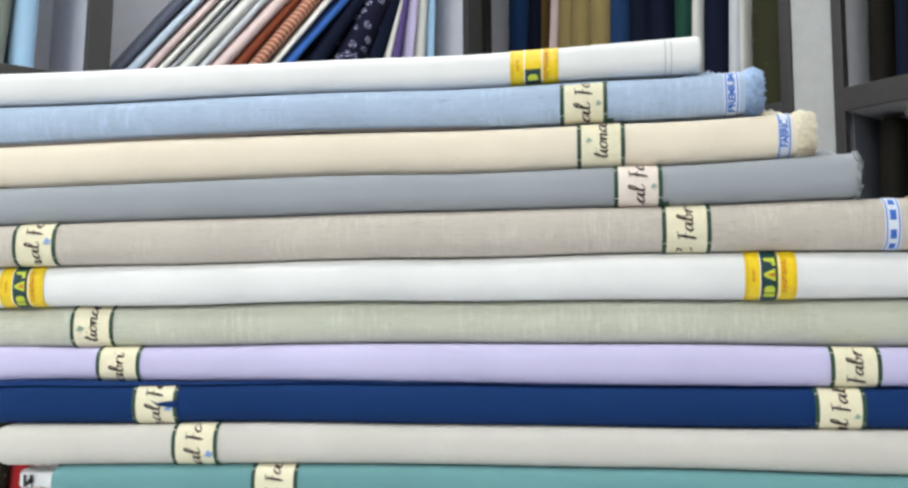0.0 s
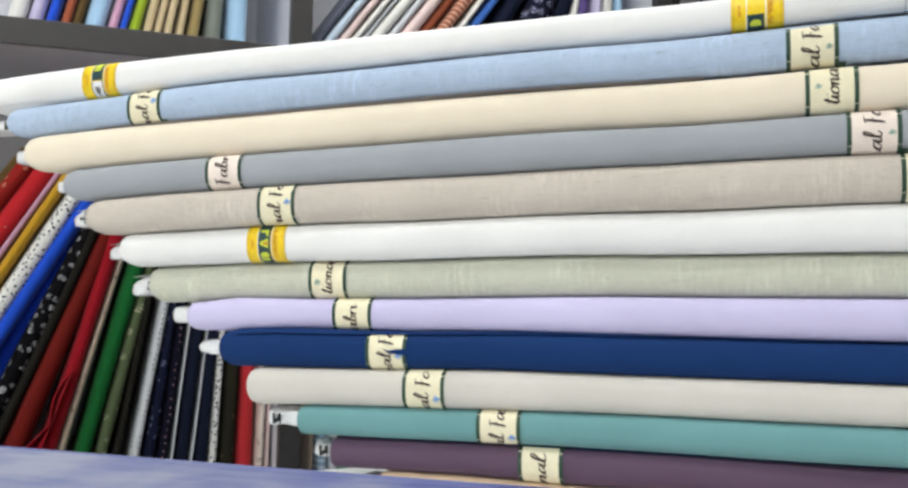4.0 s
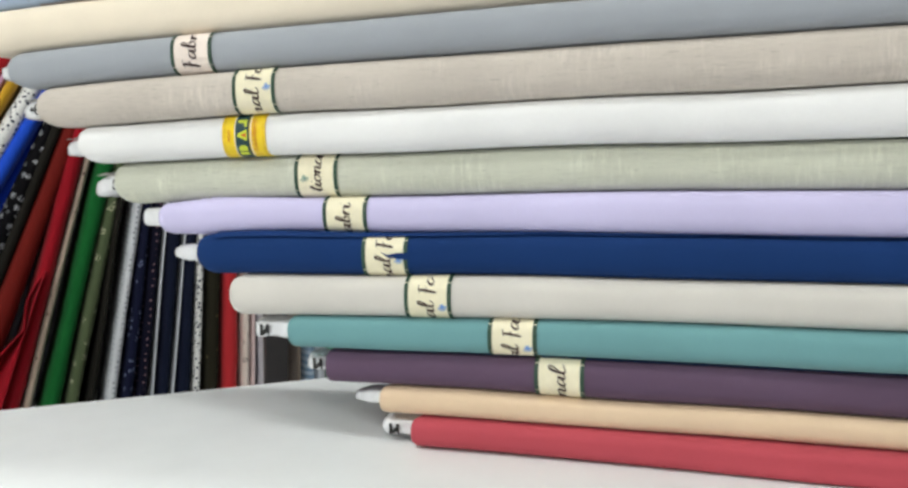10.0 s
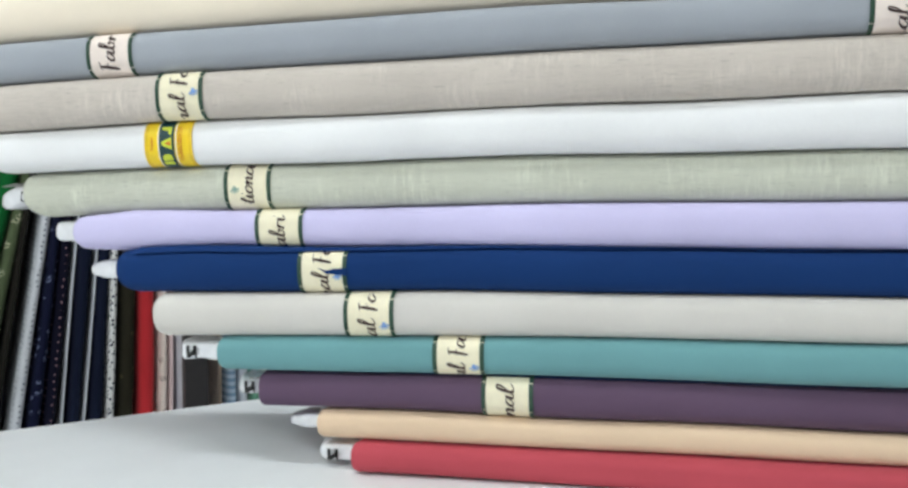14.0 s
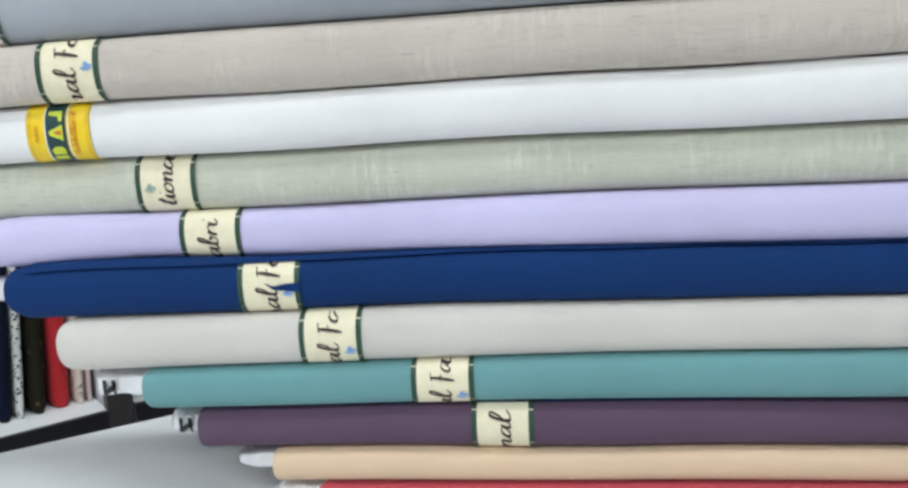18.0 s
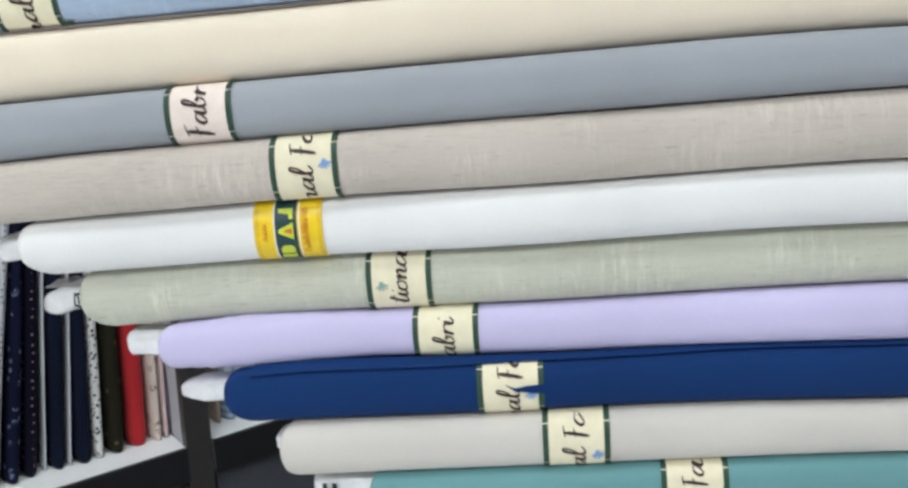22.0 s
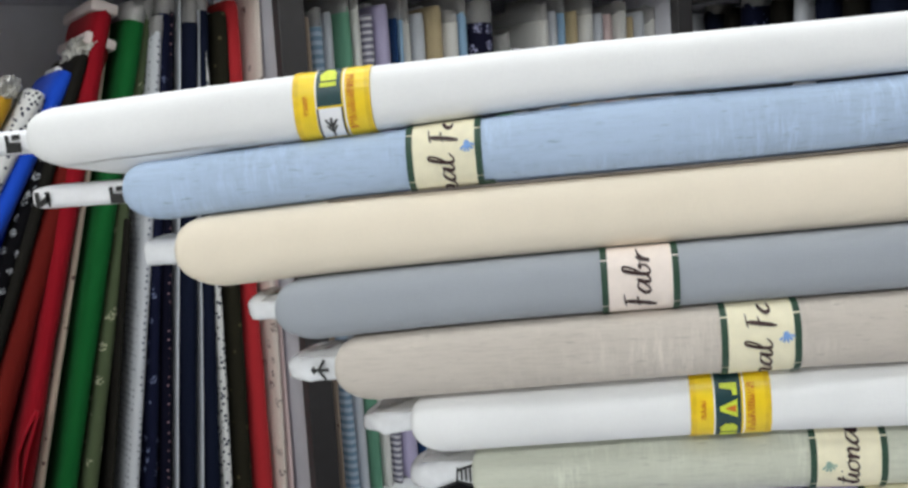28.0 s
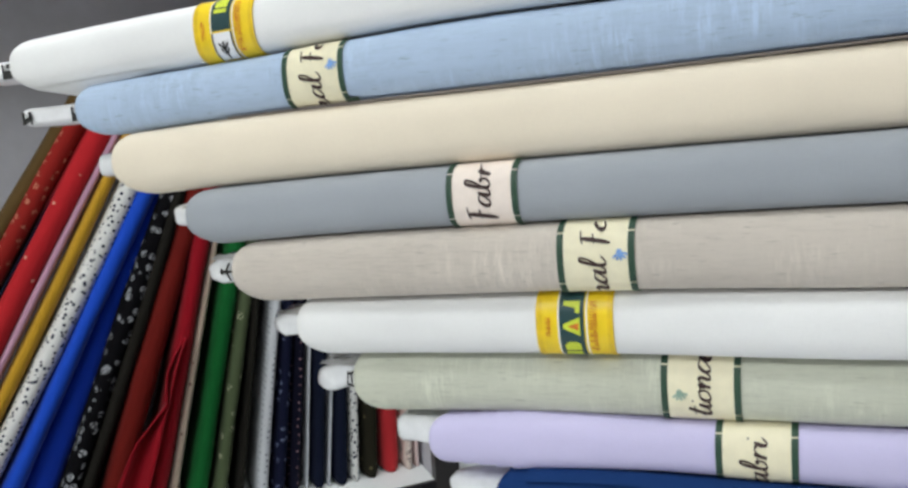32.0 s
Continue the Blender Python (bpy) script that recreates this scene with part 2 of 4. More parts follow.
ink = paint("dark_brown_ink", rgb(58, 36, 34), 0.6, 300, 0.1)
green_ink = paint("dark_green_ink", rgb(38, 70, 52), 0.55, 300, 0.1)
green_mark = paint("pale_green_ink", rgb(150, 176, 160), 0.6, 300, 0.1)
blue_ink = paint("blue_ink", rgb(126, 164, 218), 0.6, 300, 0.1)
yellow_paper = paint("glossy_yellow_label", rgb(244, 210, 26), 0.35, 200, 0.05)
orange_ink = paint("orange_ink", rgb(206, 112, 30), 0.5, 300, 0.1)
ochre_ink = paint("ochre_printed_edge", rgb(236, 198, 26), 0.35, 200, 0.12)
panel_ink = paint("dark_teal_ink", rgb(22, 62, 66), 0.4, 300, 0.1)
lime_ink = paint("lime_yellow_ink", rgb(208, 220, 60), 0.5, 300, 0.1)
black_ink = paint("black_ink", rgb(34, 34, 34), 0.5, 300, 0.1)
card = paint("white_card_core", rgb(243, 243, 246), 0.45, 120, 0.05)
plastic = paint("crumpled_clear_wrap", rgb(214, 212, 210), 0.14, 200, 0.06)
plastic.node_tree.nodes["Principled BSDF"].inputs["Alpha"].default_value = 0.5
crumpled = paint("crumpled_glossy_wrap", rgb(196, 194, 186), 0.12, 90, 0.16)
cap_paper = paint("pinkish_white_paper", rgb(226, 212, 208), 0.5, 120, 0.06)
wrap_white = paint("white_card_in_plastic", rgb(236, 237, 240), 0.16, 160, 0.07)
crease_cloth = cloth("brown_grey_strip_cloth", rgb(158, 150, 148))
thread = paint("loose_thread", rgb(246, 234, 210), 0.85, 420, 0.14)
tan_thread = paint("loose_tan_thread", rgb(196, 176, 148), 0.85, 420, 0.35)
blue_thread = paint("loose_blue_thread", rgb(174, 199, 236), 0.85, 420, 0.22)
pale_thread = paint("pale_grey_thread", rgb(196, 200, 204), 0.8, 300, 0.1)
grey_thread = paint("loose_grey_thread", rgb(150, 156, 160), 0.8, 300, 0.1)
selvedge_white = paint("woven_selvedge", rgb(222, 228, 240), 0.8, 500, 0.05)
selvedge_ink = paint("blue_woven_lettering", rgb(60, 110, 200), 0.8, 500, 0.05)
laminate = paint("white_laminate", rgb(236, 238, 238), 0.40, 30, 0.02)
panel_grey = paint("light_grey_board", rgb(208, 208, 216), 0.5, 40, 0.04)
filler_grey = paint("mid_grey_board", rgb(188, 189, 189), 0.55, 40, 0.05)
edge_dark = paint("dark_grey_edging", rgb(63, 61, 62), 0.45, 50, 0.08)
edge_black = paint("black_edging", rgb(34, 34, 38), 0.4, 50, 0.08)
drawer_grey = paint("slate_grey_board", rgb(86, 90, 98), 0.5, 40, 0.05)
wall_paint = paint("off_white_wall_paint", rgb(216, 214, 208), 0.8, 30, 0.03)
floor_tile = paint("pale_floor_tile", rgb(186, 180, 170), 0.3, 12, 0.05)
ceiling_paint = paint("white_ceiling_paint", rgb(232, 232, 230), 0.85, 30, 0.02)
lamp_metal = paint("white_lamp_metal", rgb(225, 225, 225), 0.4, 60, 0.03)
glow = bpy.data.materials.new("lamp_diffuser")
glow.use_nodes = True
glow.node_tree.nodes["Principled BSDF"].inputs["Emission Color"].default_value = (0.965, 1.0, 1.0, 1)
glow.node_tree.nodes["Principled BSDF"].inputs["Emission Strength"].default_value = 4.0


# ---- building helpers ----
def mesh_of(name, bm, material, smooth=True):
    me = bpy.data.meshes.new(name)
    bm.to_mesh(me)
    bm.free()
    if material:
        me.materials.append(material)
    if smooth:
        me.polygons.foreach_set("use_smooth", [True] * len(me.polygons))
    return me


def part(name, bm, material, parent, label="", smooth=True):
    ob = new(name, mesh_of(name, bm, material, smooth))
    ob.parent = parent
    return tagged(ob, label)


def box(bm, x0, x1, y0, y1, z0, z1, bevel=0.0):
    vs = [bm.verts.new((x, y, z)) for x in (x0, x1) for y in (y0, y1) for z in (z0, z1)]
    fs = [bm.faces.new([vs[i] for i in q]) for q in ((0, 1, 3, 2), (4, 6, 7, 5), (0, 4, 5, 1), (2, 3, 7, 6), (0, 2, 6, 4), (1, 5, 7, 3))]
    if bevel:
        es = list({e for f in fs for e in f.edges})
        bmesh.ops.bevel(bm, geom=es, offset=bevel, segments=2, profile=0.5, affect="EDGES")
    return bm


def boxes(*sizes, bevel=0.0):
    bm = bmesh.new()
    for s in sizes:
        box(bm, *s, bevel=bevel)
    return bm


def grid(bm, rows, closed=False, caps=False):
    """Quads through rows of points; closed joins each row's ends."""
    vs = [[bm.verts.new(p) for p in r] for r in rows]
    m = len(vs[0])
    for a, b in zip(vs, vs[1:]):
        for i in range(m if closed else m - 1):
            k = (i + 1) % m
            bm.faces.new((a[i], a[k], b[k], b[i]))
    if caps:
        bm.faces.new(vs[0][::-1])
        bm.faces.new(vs[-1])
    return bm


def empty(name, m, label, category, group="", kind=""):
    ob = new(name)
    ob.matrix_world = m
    return tagged(ob, label, category, group, kind)


def lettering(text, size, weight=-0.004):
    """Triangles of a text in the built-in font, along x, centred."""
    cu = bpy.data.curves.new("lettering", "FONT")
    cu.body, cu.size, cu.align_x, cu.align_y, cu.shear, cu.resolution_u = text, size, "CENTER", "CENTER", 0.05, 3
    cu.offset = weight * size
    cu.space_character = 0.9
    ob = bpy.data.objects.new("lettering", cu)
    me = bpy.data.meshes.new_from_object(ob)
    bm = bmesh.new()
    bm.from_mesh(me)
    bpy.data.objects.remove(ob)
    bpy.data.curves.remove(cu)
    bpy.data.meshes.remove(me)
    bmesh.ops.triangulate(bm, faces=bm.faces)
    bmesh.ops.subdivide_edges(bm, edges=[e for e in bm.edges if e.calc_length() > size * 0.2], cuts=1)
    return bm


# pen strokes of the label script: the low letters are 1 high, the writing runs along x
GLYPHS = {
    "t": (0.62, [(0, 0.4), (0.3, 1.2), (0.42, 1.85), (0.22, 0.8), (0.2, 0.15), (0.4, 0), (0.66, 0.38)], [(-0.05, 1.28), (0.3, 1.3), (0.68, 1.42)]),
    "i": (0.58, [(0, 0.4), (0.2, 0.95), (0.15, 0.2), (0.35, 0), (0.62, 0.4)], [(0.38, 1.42), (0.44, 1.56)]),
    "o": (0.95, [(0.62, 0.95), (0.15, 0.8), (0, 0.3), (0.3, 0), (0.7, 0.3), (0.7, 0.8), (0.5, 1), (0.75, 0.82), (1.0, 0.9)]),
    "n": (1.1, [(-0.05, 0.5), (0.16, 0.98), (0.1, 0), (0.24, 0.55), (0.55, 0.98), (0.7, 0.72), (0.64, 0.15), (0.84, 0), (1.12, 0.4)]),
    "a": (1.15, [(0.76, 0.88), (0.32, 0.96), (0, 0.4), (0.22, 0), (0.6, 0.45), (0.82, 1.02), (0.74, 0.2), (0.95, 0), (1.22, 0.4)]),
    "l": (0.78, [(0, 0.35), (0.42, 1.4), (0.5, 2.15), (0.27, 2.1), (0.12, 1), (0.16, 0.15), (0.42, 0), (0.82, 0.42)]),
    "b": (0.88, [(0, 0.35), (0.4, 1.4), (0.46, 2.1), (0.22, 2), (0.1, 0.9), (0.12, 0.2), (0.36, 0), (0.66, 0.35), (0.6, 0.88), (0.5, 0.7), (0.92, 0.8)]),
    "r": (0.80, [(0.02, 0.5), (0.22, 1.02), (0.14, 0.5), (0.1, 0), (0.22, 0.55), (0.46, 0.92), (0.72, 0.95), (0.85, 0.8)]),
    "F": (1.02, [(0.34, 2.02), (0.32, 0.9), (0.24, -0.45)], [(-0.02, 1.9), (0.3, 2.02), (0.84, 2.1)], [(0.06, 0.92), (0.4, 0.98), (0.74, 1.08)]),
}


def script(text, size, shear=0.10, wide=1.22):
    """Flat brush lettering along x from 0; size is the height of the low letters."""
    bm = bmesh.new()
    at = 0.0
    for letter in text:
        if letter == " ":
            at += 0.75 * size * wide
            continue
        for stroke in GLYPHS[letter][1:]:
            p = [Vector((u + shear * v, v)) for u, v in stroke]
            p = [2 * p[0] - p[1]] + p + [2 * p[-1] - p[-2]]
            line = []
            for a, b, c, d in zip(p, p[1:], p[2:], p[3:]):
                for k in range(5):
                    f = k / 5
                    line.append(0.5 * (2 * b + (c - a) * f + (2 * a - 5 * b + 4 * c - d) * f * f + (3 * b - a - 3 * c + d) * f ** 3))
            line.append(p[-2])
            rows = []
            for k, q in enumerate(line):
                d = (line[min(k + 1, len(line) - 1)] - line[max(k - 1, 0)]).normalized()
                end = min(k, len(line) - 1 - k)
                w = (0.050 + 0.050 * abs(d.y) * (d.y < 0) + 0.02 * abs(d.y)) * min(1, 0.45 + 0.3 * end) * (1.15 if letter == "F" else 1)
                side = Vector((-d.y, d.x)) * w
                rows.append([(at + size * wide * (q + e).x, size * (q + e).y, 0) for e in (side, -side)])
            grid(bm, rows)
        at += GLYPHS[letter][0] * size * wide
    return bm


# ---- the room ----
def wall_box(name, m, size, material, label):
    ob = new(name, mesh_of(name, boxes(size), material, False))
    ob.matrix_world = m
    return tagged(ob, label, "wall", kind="structure")
wall_box("wall_north", WALL_A, (-2.7, 1.67, 0.36, 0.46, 0, CEILING), wall_paint, "off-white painted wall behind the shelving")
wall_box("wall_east", WALL_A, (1.55, 1.67, -4.1, 0.359, 0, CEILING), wall_paint, "off-white painted wall behind the corner shelving")
wall_box("wall_south", WALL_A, (-2.7, 1.549, -4.1, -4.0, 0, CEILING), wall_paint, "off-white painted shop wall")
wall_box("wall_west", WALL_A, (-2.7, -2.6, -3.999, 0.359, 0, CEILING), wall_paint, "off-white painted shop wall")
floor = wall_box("floor", WALL_A, (-2.7, 1.67, -4.1, 0.46, -0.1, -0.001), floor_tile, "pale tiled shop floor")
floor["category"] = "floor"
ceiling = wall_box("ceiling", WALL_A, (-2.7, 1.67, -4.1, 0.46, CEILING, CEILING + 0.1), ceiling_paint, "plain white shop ceiling")
ceiling["category"] = "ceiling"

for x, y, power in LAMPS:
    lamp = empty("ceiling_light", pose(x, y, CEILING, 0, 0, 8), "unseen white ceiling light with a flat glowing diffuser", "ceiling light", "ceiling lights")
    part("housing", boxes((-0.62, 0.62, -0.16, 0.16, -0.045, -0.001), bevel=0.006), lamp_metal, lamp, smooth=False)
    part("diffuser", boxes((-0.59, 0.59, -0.13, 0.13, -0.052, -0.046), bevel=0.002), glow, lamp, "glowing white diffuser", False)
    light = bpy.data.lights.new("tube_light", "AREA")
    light.shape, light.size, light.size_y, light.energy, light.color = "RECTANGLE", 1.15, 0.24, power, (0.965, 1.0, 1.0)
    ob = new("tube_light", light)
    ob.matrix_world = pose(x, y, CEILING - 0.056, 0, 0, 8)


# ---- shelving ----
LOW, MID, HIGH = 0.711, 1.56, 2.42


def leaning(bm, lean):
    for v in bm.verts:
        v.co.x += lean * (v.co.z - 0.75)
    return bm


def shelf_bay(m, x0, x1, posts, label, z_top=2.5, lower=None, lean=0.0):
    """One bay: dark-edged posts at posts = ((x0, x1), ...) that lean along x, grey side panels, boards with dark fronts, a grey back."""
    bay = empty("shelf_unit", m, label, "shelf unit", "shelving bays")
    part("back_panel", boxes((x0, x1, 0.33, 0.345, LOW - 0.06, z_top)), panel_grey, bay, smooth=False)
    # added slate sheets: the lower compartment's shade is put into their colour
    if lower:
        part("side_shade", boxes((x0 + 0.0215, x0 + 0.026, 0.022, 0.32, LOW + 0.001, MID - 0.047)), lower, bay, "slate grey sheet, the side panel's shade put into its colour", False)
        part("back_shade", boxes((x0 + 0.027, x1 - 0.05, 0.322, 0.3285, LOW + 0.001, MID - 0.047)), lower, bay, "slate grey sheet, the back panel's shade put into its colour", False)
    for a, b in posts:
        part("post", leaning(boxes((a, b, 0.0, 0.02, 0.0, z_top), bevel=0.0015), lean), edge_dark, bay, "dark grey front edging", False)
        part("side_panel", leaning(boxes((a + 0.004, b - 0.004, 0.021, 0.329, 0.0, z_top)), lean), panel_grey, bay, smooth=False)
    xa, xb = x0, x1
    for a, b in posts:
        if abs(a - x0) < 0.01: xa = b
        if abs(b - x1) < 0.01: xb = a
    for z, thick, front, board in ((LOW, 0.055, edge_black, laminate), (MID, 0.045, edge_dark, panel_grey), (HIGH, 0.045, edge_dark, panel_grey)):
        part("shelf_board", boxes((xa, xb, 0.008, 0.329, z - thick, z)), board, bay, smooth=False)
        part("board_edging", boxes((xa, xb, 0.0, 0.0075, z - thick, z - 0.001), bevel=0.001), front, bay, "dark front edging", False)
    part("base_panel", boxes((xa, xb, 0.012, 0.03, 0.06, LOW - 0.056)), drawer_grey, bay, smooth=False)
    part("plinth", boxes((xa, xb, 0.04, 0.06, 0.0, 0.059)), edge_black, bay, smooth=False)
    return bay


shelf_bay(WALL_A, -1.02, 0.045, ((-1.02, -0.977), (0.0055, 0.045)), "tall grey shelf unit with dark edging, packed with colourful fabric bolts", lean=0.031)
shelf_bay(WALL_A, 0.048, 0.913, ((0.87, 0.913),), "tall grey shelf unit with dark edging, holding pale fabric bolts")
shelf_bay(WALL_B, -0.34, 0.626, ((-0.34, -0.31), (0.604, 0.626)), "grey corner shelf unit with dark edging, holding dark fabric bolts")
shelf_bay(WALL_B, 0.712, 1.65, ((0.712, 0.732), (1.61, 1.65)), "grey corner shelf unit with dark edging and dark fabric bolts", lower=drawer_grey)
filler = new("filler_panel", mesh_of("filler_panel", boxes((0.6265, 0.7115, 0.01, 0.33, 0, 2.5)), filler_grey, False))
filler.matrix_world = WALL_B
tagged(filler, "plain light grey filler panel between two shelf units", "panel", kind="structure")


def bolt_mesh(length, thick, depth, rnd):
    """A flat bolt of cloth standing on its end: x thickness, y depth, z length; soft edges and a slightly loose wrap."""
    rows = []
    stations = [0, 0.004, 0.012, 0.03] + [0.03 + (length - 0.06) * i / 26 for i in range(1, 26)] + [length - 0.03, length - 0.012, length - 0.004, length]
    ph = rnd.uniform(0, 6)
    for z in stations:
        e = min(z, length - z)
        k = 0.72 + 0.28 * min(1, e / 0.012) ** 0.5
        bow = 0.0012 * math.sin(z * 9 + ph)
        w = 1 + 0.06 * math.sin(z * 13 + ph * 2) + 0.10 * noise.noise((z * 22, ph, 0.5))
        ring = []
        for i in range(20):
            a = 2 * math.pi * i / 20
            c, s = math.cos(a), math.sin(a)
            px = thick / 2 * k * w * math.copysign(abs(c) ** 0.75, c)
            py = depth / 2 + depth / 2 * (0.97 + 0.03 * k) * math.copysign(abs(s) ** 0.45, s)
            crinkle = 0.0012 * noise.noise((z * 30, i * 0.7, ph)) if s < 0.2 else 0.0
            ring.append((px + bow + thick / 2, py + bow + crinkle, z))
        rows.append(ring)
    return grid(bmesh.new(), rows, closed=True, caps=True)


def shelf_bolt(wall, x, lean, thick, key, z, n=0.06, length=0.79, depth=0.16, rnd=random.Random(4)):
    """A bolt on a shelf: x of its foot, lean in degrees (top towards +x)."""
    words = K[key].name.replace("_", " ")
    th = thick * 0.97
    m = wall @ pose(x, n + rnd.uniform(-0.004, 0.006), z + 0.001) @ pose(0, 0, 0, rnd.uniform(-0.8, 0.4), lean, 0)
    m = m @ Matrix.Translation((0, 0, max(0.0, -math.sin(radians(lean)) * -th) if lean > 0 else 0))
    bolt = empty("fabric_bolt", m, f"flat-wrapped bolt of {words} standing on a shelf", "fabric bolt", "fabric bolts on the shelves")
    part("cloth", bolt_mesh(length, th, depth, rnd), K[key], bolt)
    core = boxes((th * 0.25, th * 0.75, depth * 0.3, depth * 0.7, length - 0.002, length + rnd.uniform(0.004, 0.010)), bevel=0.002)
    part("core", core, card, bolt, "white card core end", False)
    if z == LOW and wall is WALL_A and key in ("crimson", "rust", "pinkish"):
        cap = boxes((-0.001, th + 0.001, 0.002, depth - 0.002, length - 0.006, length + 0.009), bevel=0.003)
        for v in cap.verts:
            v.co.z += 0.003 * noise.noise(v.co * 60)
        part("paper_cap", cap, cap_paper, bolt, "pinkish white paper folded over the top")
    if z == LOW and key in ("charcoal", "mustard") and lean > 20:
        lump = bmesh.new()
        bmesh.ops.create_icosphere(lump, subdivisions=4, radius=1)
        for v in lump.verts:
            p = v.co * 2.0 + Vector((x * 40, 0, 0))
            k = 0.85 + 0.35 * noise.noise(p) + 0.30 * abs(noise.noise(p * 2.7)) + 0.12 * noise.noise(p * 7)
            v.co = Vector((th * 0.5 + v.co.x * k * max(th * 0.75, 0.014), 0.045 + v.co.y * k * 0.045, length + 0.006 + v.co.z * k * 0.026))
        part("clear_wrap", lump, crumpled, bolt, "crumpled clear plastic over the end", False)
    if z == LOW and key in ("green", "olive", "navyprint", "navydots", "navyplain", "greydots", "bluestripe", "seagreen", "offwhite", "skyblue", "navychevron"):
        rise = rnd.uniform(0.018, 0.045)
        rows = []
        for j in range(5):
            ring = []
            for i in range(18):
                a = 2 * math.pi * i / 18
                c, n_ = math.cos(a), math.sin(a)
                p = Vector((th / 2 + th * 0.52 * math.copysign(abs(c) ** 0.75, c), depth / 2 + depth * 0.5 * math.copysign(abs(n_) ** 0.45, n_), length - 0.008 + rise * j / 4))
                d = noise.noise(p * 70 + Vector((x * 90, 0, 0))) * j / 4
                ring.append(p + Vector((0.006 * d, 0.006 * d, 0.012 * d)))
            rows.append(ring)
        part("clear_wrap", grid(bmesh.new(), rows, closed=True), plastic, bolt, "clear plastic sleeve standing up over the end")
    return bolt


# lower shelf, first bay: from the most slanted to the upright ones (foot, lean, thickness, cloth)
for x, lean, thick, key, length in (
    (-0.885, 36, 0.03, "brown", 0.79), (-0.840, 34, 0.034, "redfloral", 0.785), (-0.799, 33.6, 0.008, "navyplain", 0.75), (-0.788, 32.6, 0.041, "reddots", 0.775),
    (-0.736, 31.6, 0.014, "pinkish", 0.755), (-0.719, 31.4, 0.023, "mustard", 0.762), (-0.692, 31.4, 0.033, "whitedots", 0.765), (-0.651, 30.3, 0.030, "royal", 0.785),
    (-0.560, 24.9, 0.032, "blackfloral", 0.735), (-0.525, 23.2, 0.022, "charcoal", 0.76), (-0.495, 21.6, 0.038, "rust", 0.765),
):
    shelf_bolt(WALL_A, x, lean, thick, key, LOW, length=length)
for x, lean, thick, key, length in (
    (-0.427, 16.8, 0.032, "crimson", 0.79), (-0.390, 15.6, 0.014, "beigefloral", 0.77), (-0.365, 15.4, 0.031, "green", 0.775), (-0.328, 14.0, 0.026, "olive", 0.775), (-0.292, 11.4, 0.014, "charcoal", 0.5),
    (-0.260, 10.3, 0.020, "greydots", 0.74), (-0.237, 9.2, 0.023, "navyprint", 0.77), (-0.212, 7.7, 0.025, "navydots", 0.77), (-0.184, 7.5, 0.007, "palegrey", 0.785), (-0.175, 7.2, 0.024, "navyplain", 0.755),
    (-0.150, 6.9, 0.007, "palegrey", 0.785), (-0.141, 5.9, 0.025, "navyplain", 0.77), (-0.114, 4.2, 0.018, "whitedots", 0.785), (-0.093, 4.2, 0.028, "blackolive", 0.76), (-0.062, 2.9, 0.034, "red", 0.775),
    (-0.026, 3.1, 0.016, "creamfloral", 0.79), (-0.009, 2.2, 0.013, "rose", 0.79),
):
    shelf_bolt(WALL_A, x, lean, thick, key, LOW, length=length, n=0.068 if thick < 0.01 else 0.06)
shelf_bolt(WALL_A, -0.617, 27.2, 0.05, "deepblue", LOW, n=0.085, length=0.72, depth=0.12)
# a loose corner of crimson cloth fanning out at the foot of its bolt
rows = []
for k in range(13):
    h = 0.27 * (1 - k / 12)
    spread = 0.058 * (k / 12) ** 0.8 - (0.022 * math.exp(-((k - 4) / 1.2) ** 2))
    mid = -0.428 + math.tan(radians(20)) * h
    rows.append([(mid - spread * q / 6, 0.052 - 0.012 * math.sin(q * 1.1 + k * 0.2), LOW + 0.002 + h) for q in range(7)])
drape = empty("loose_cloth", WALL_A, "loose corner of crimson cloth hanging on the shelf", "cloth")
sheet = part("cloth", grid(bmesh.new(), rows), K["crimson"], drape)
sheet.modifiers.new("thickness", "SOLIDIFY").thickness = 0.002
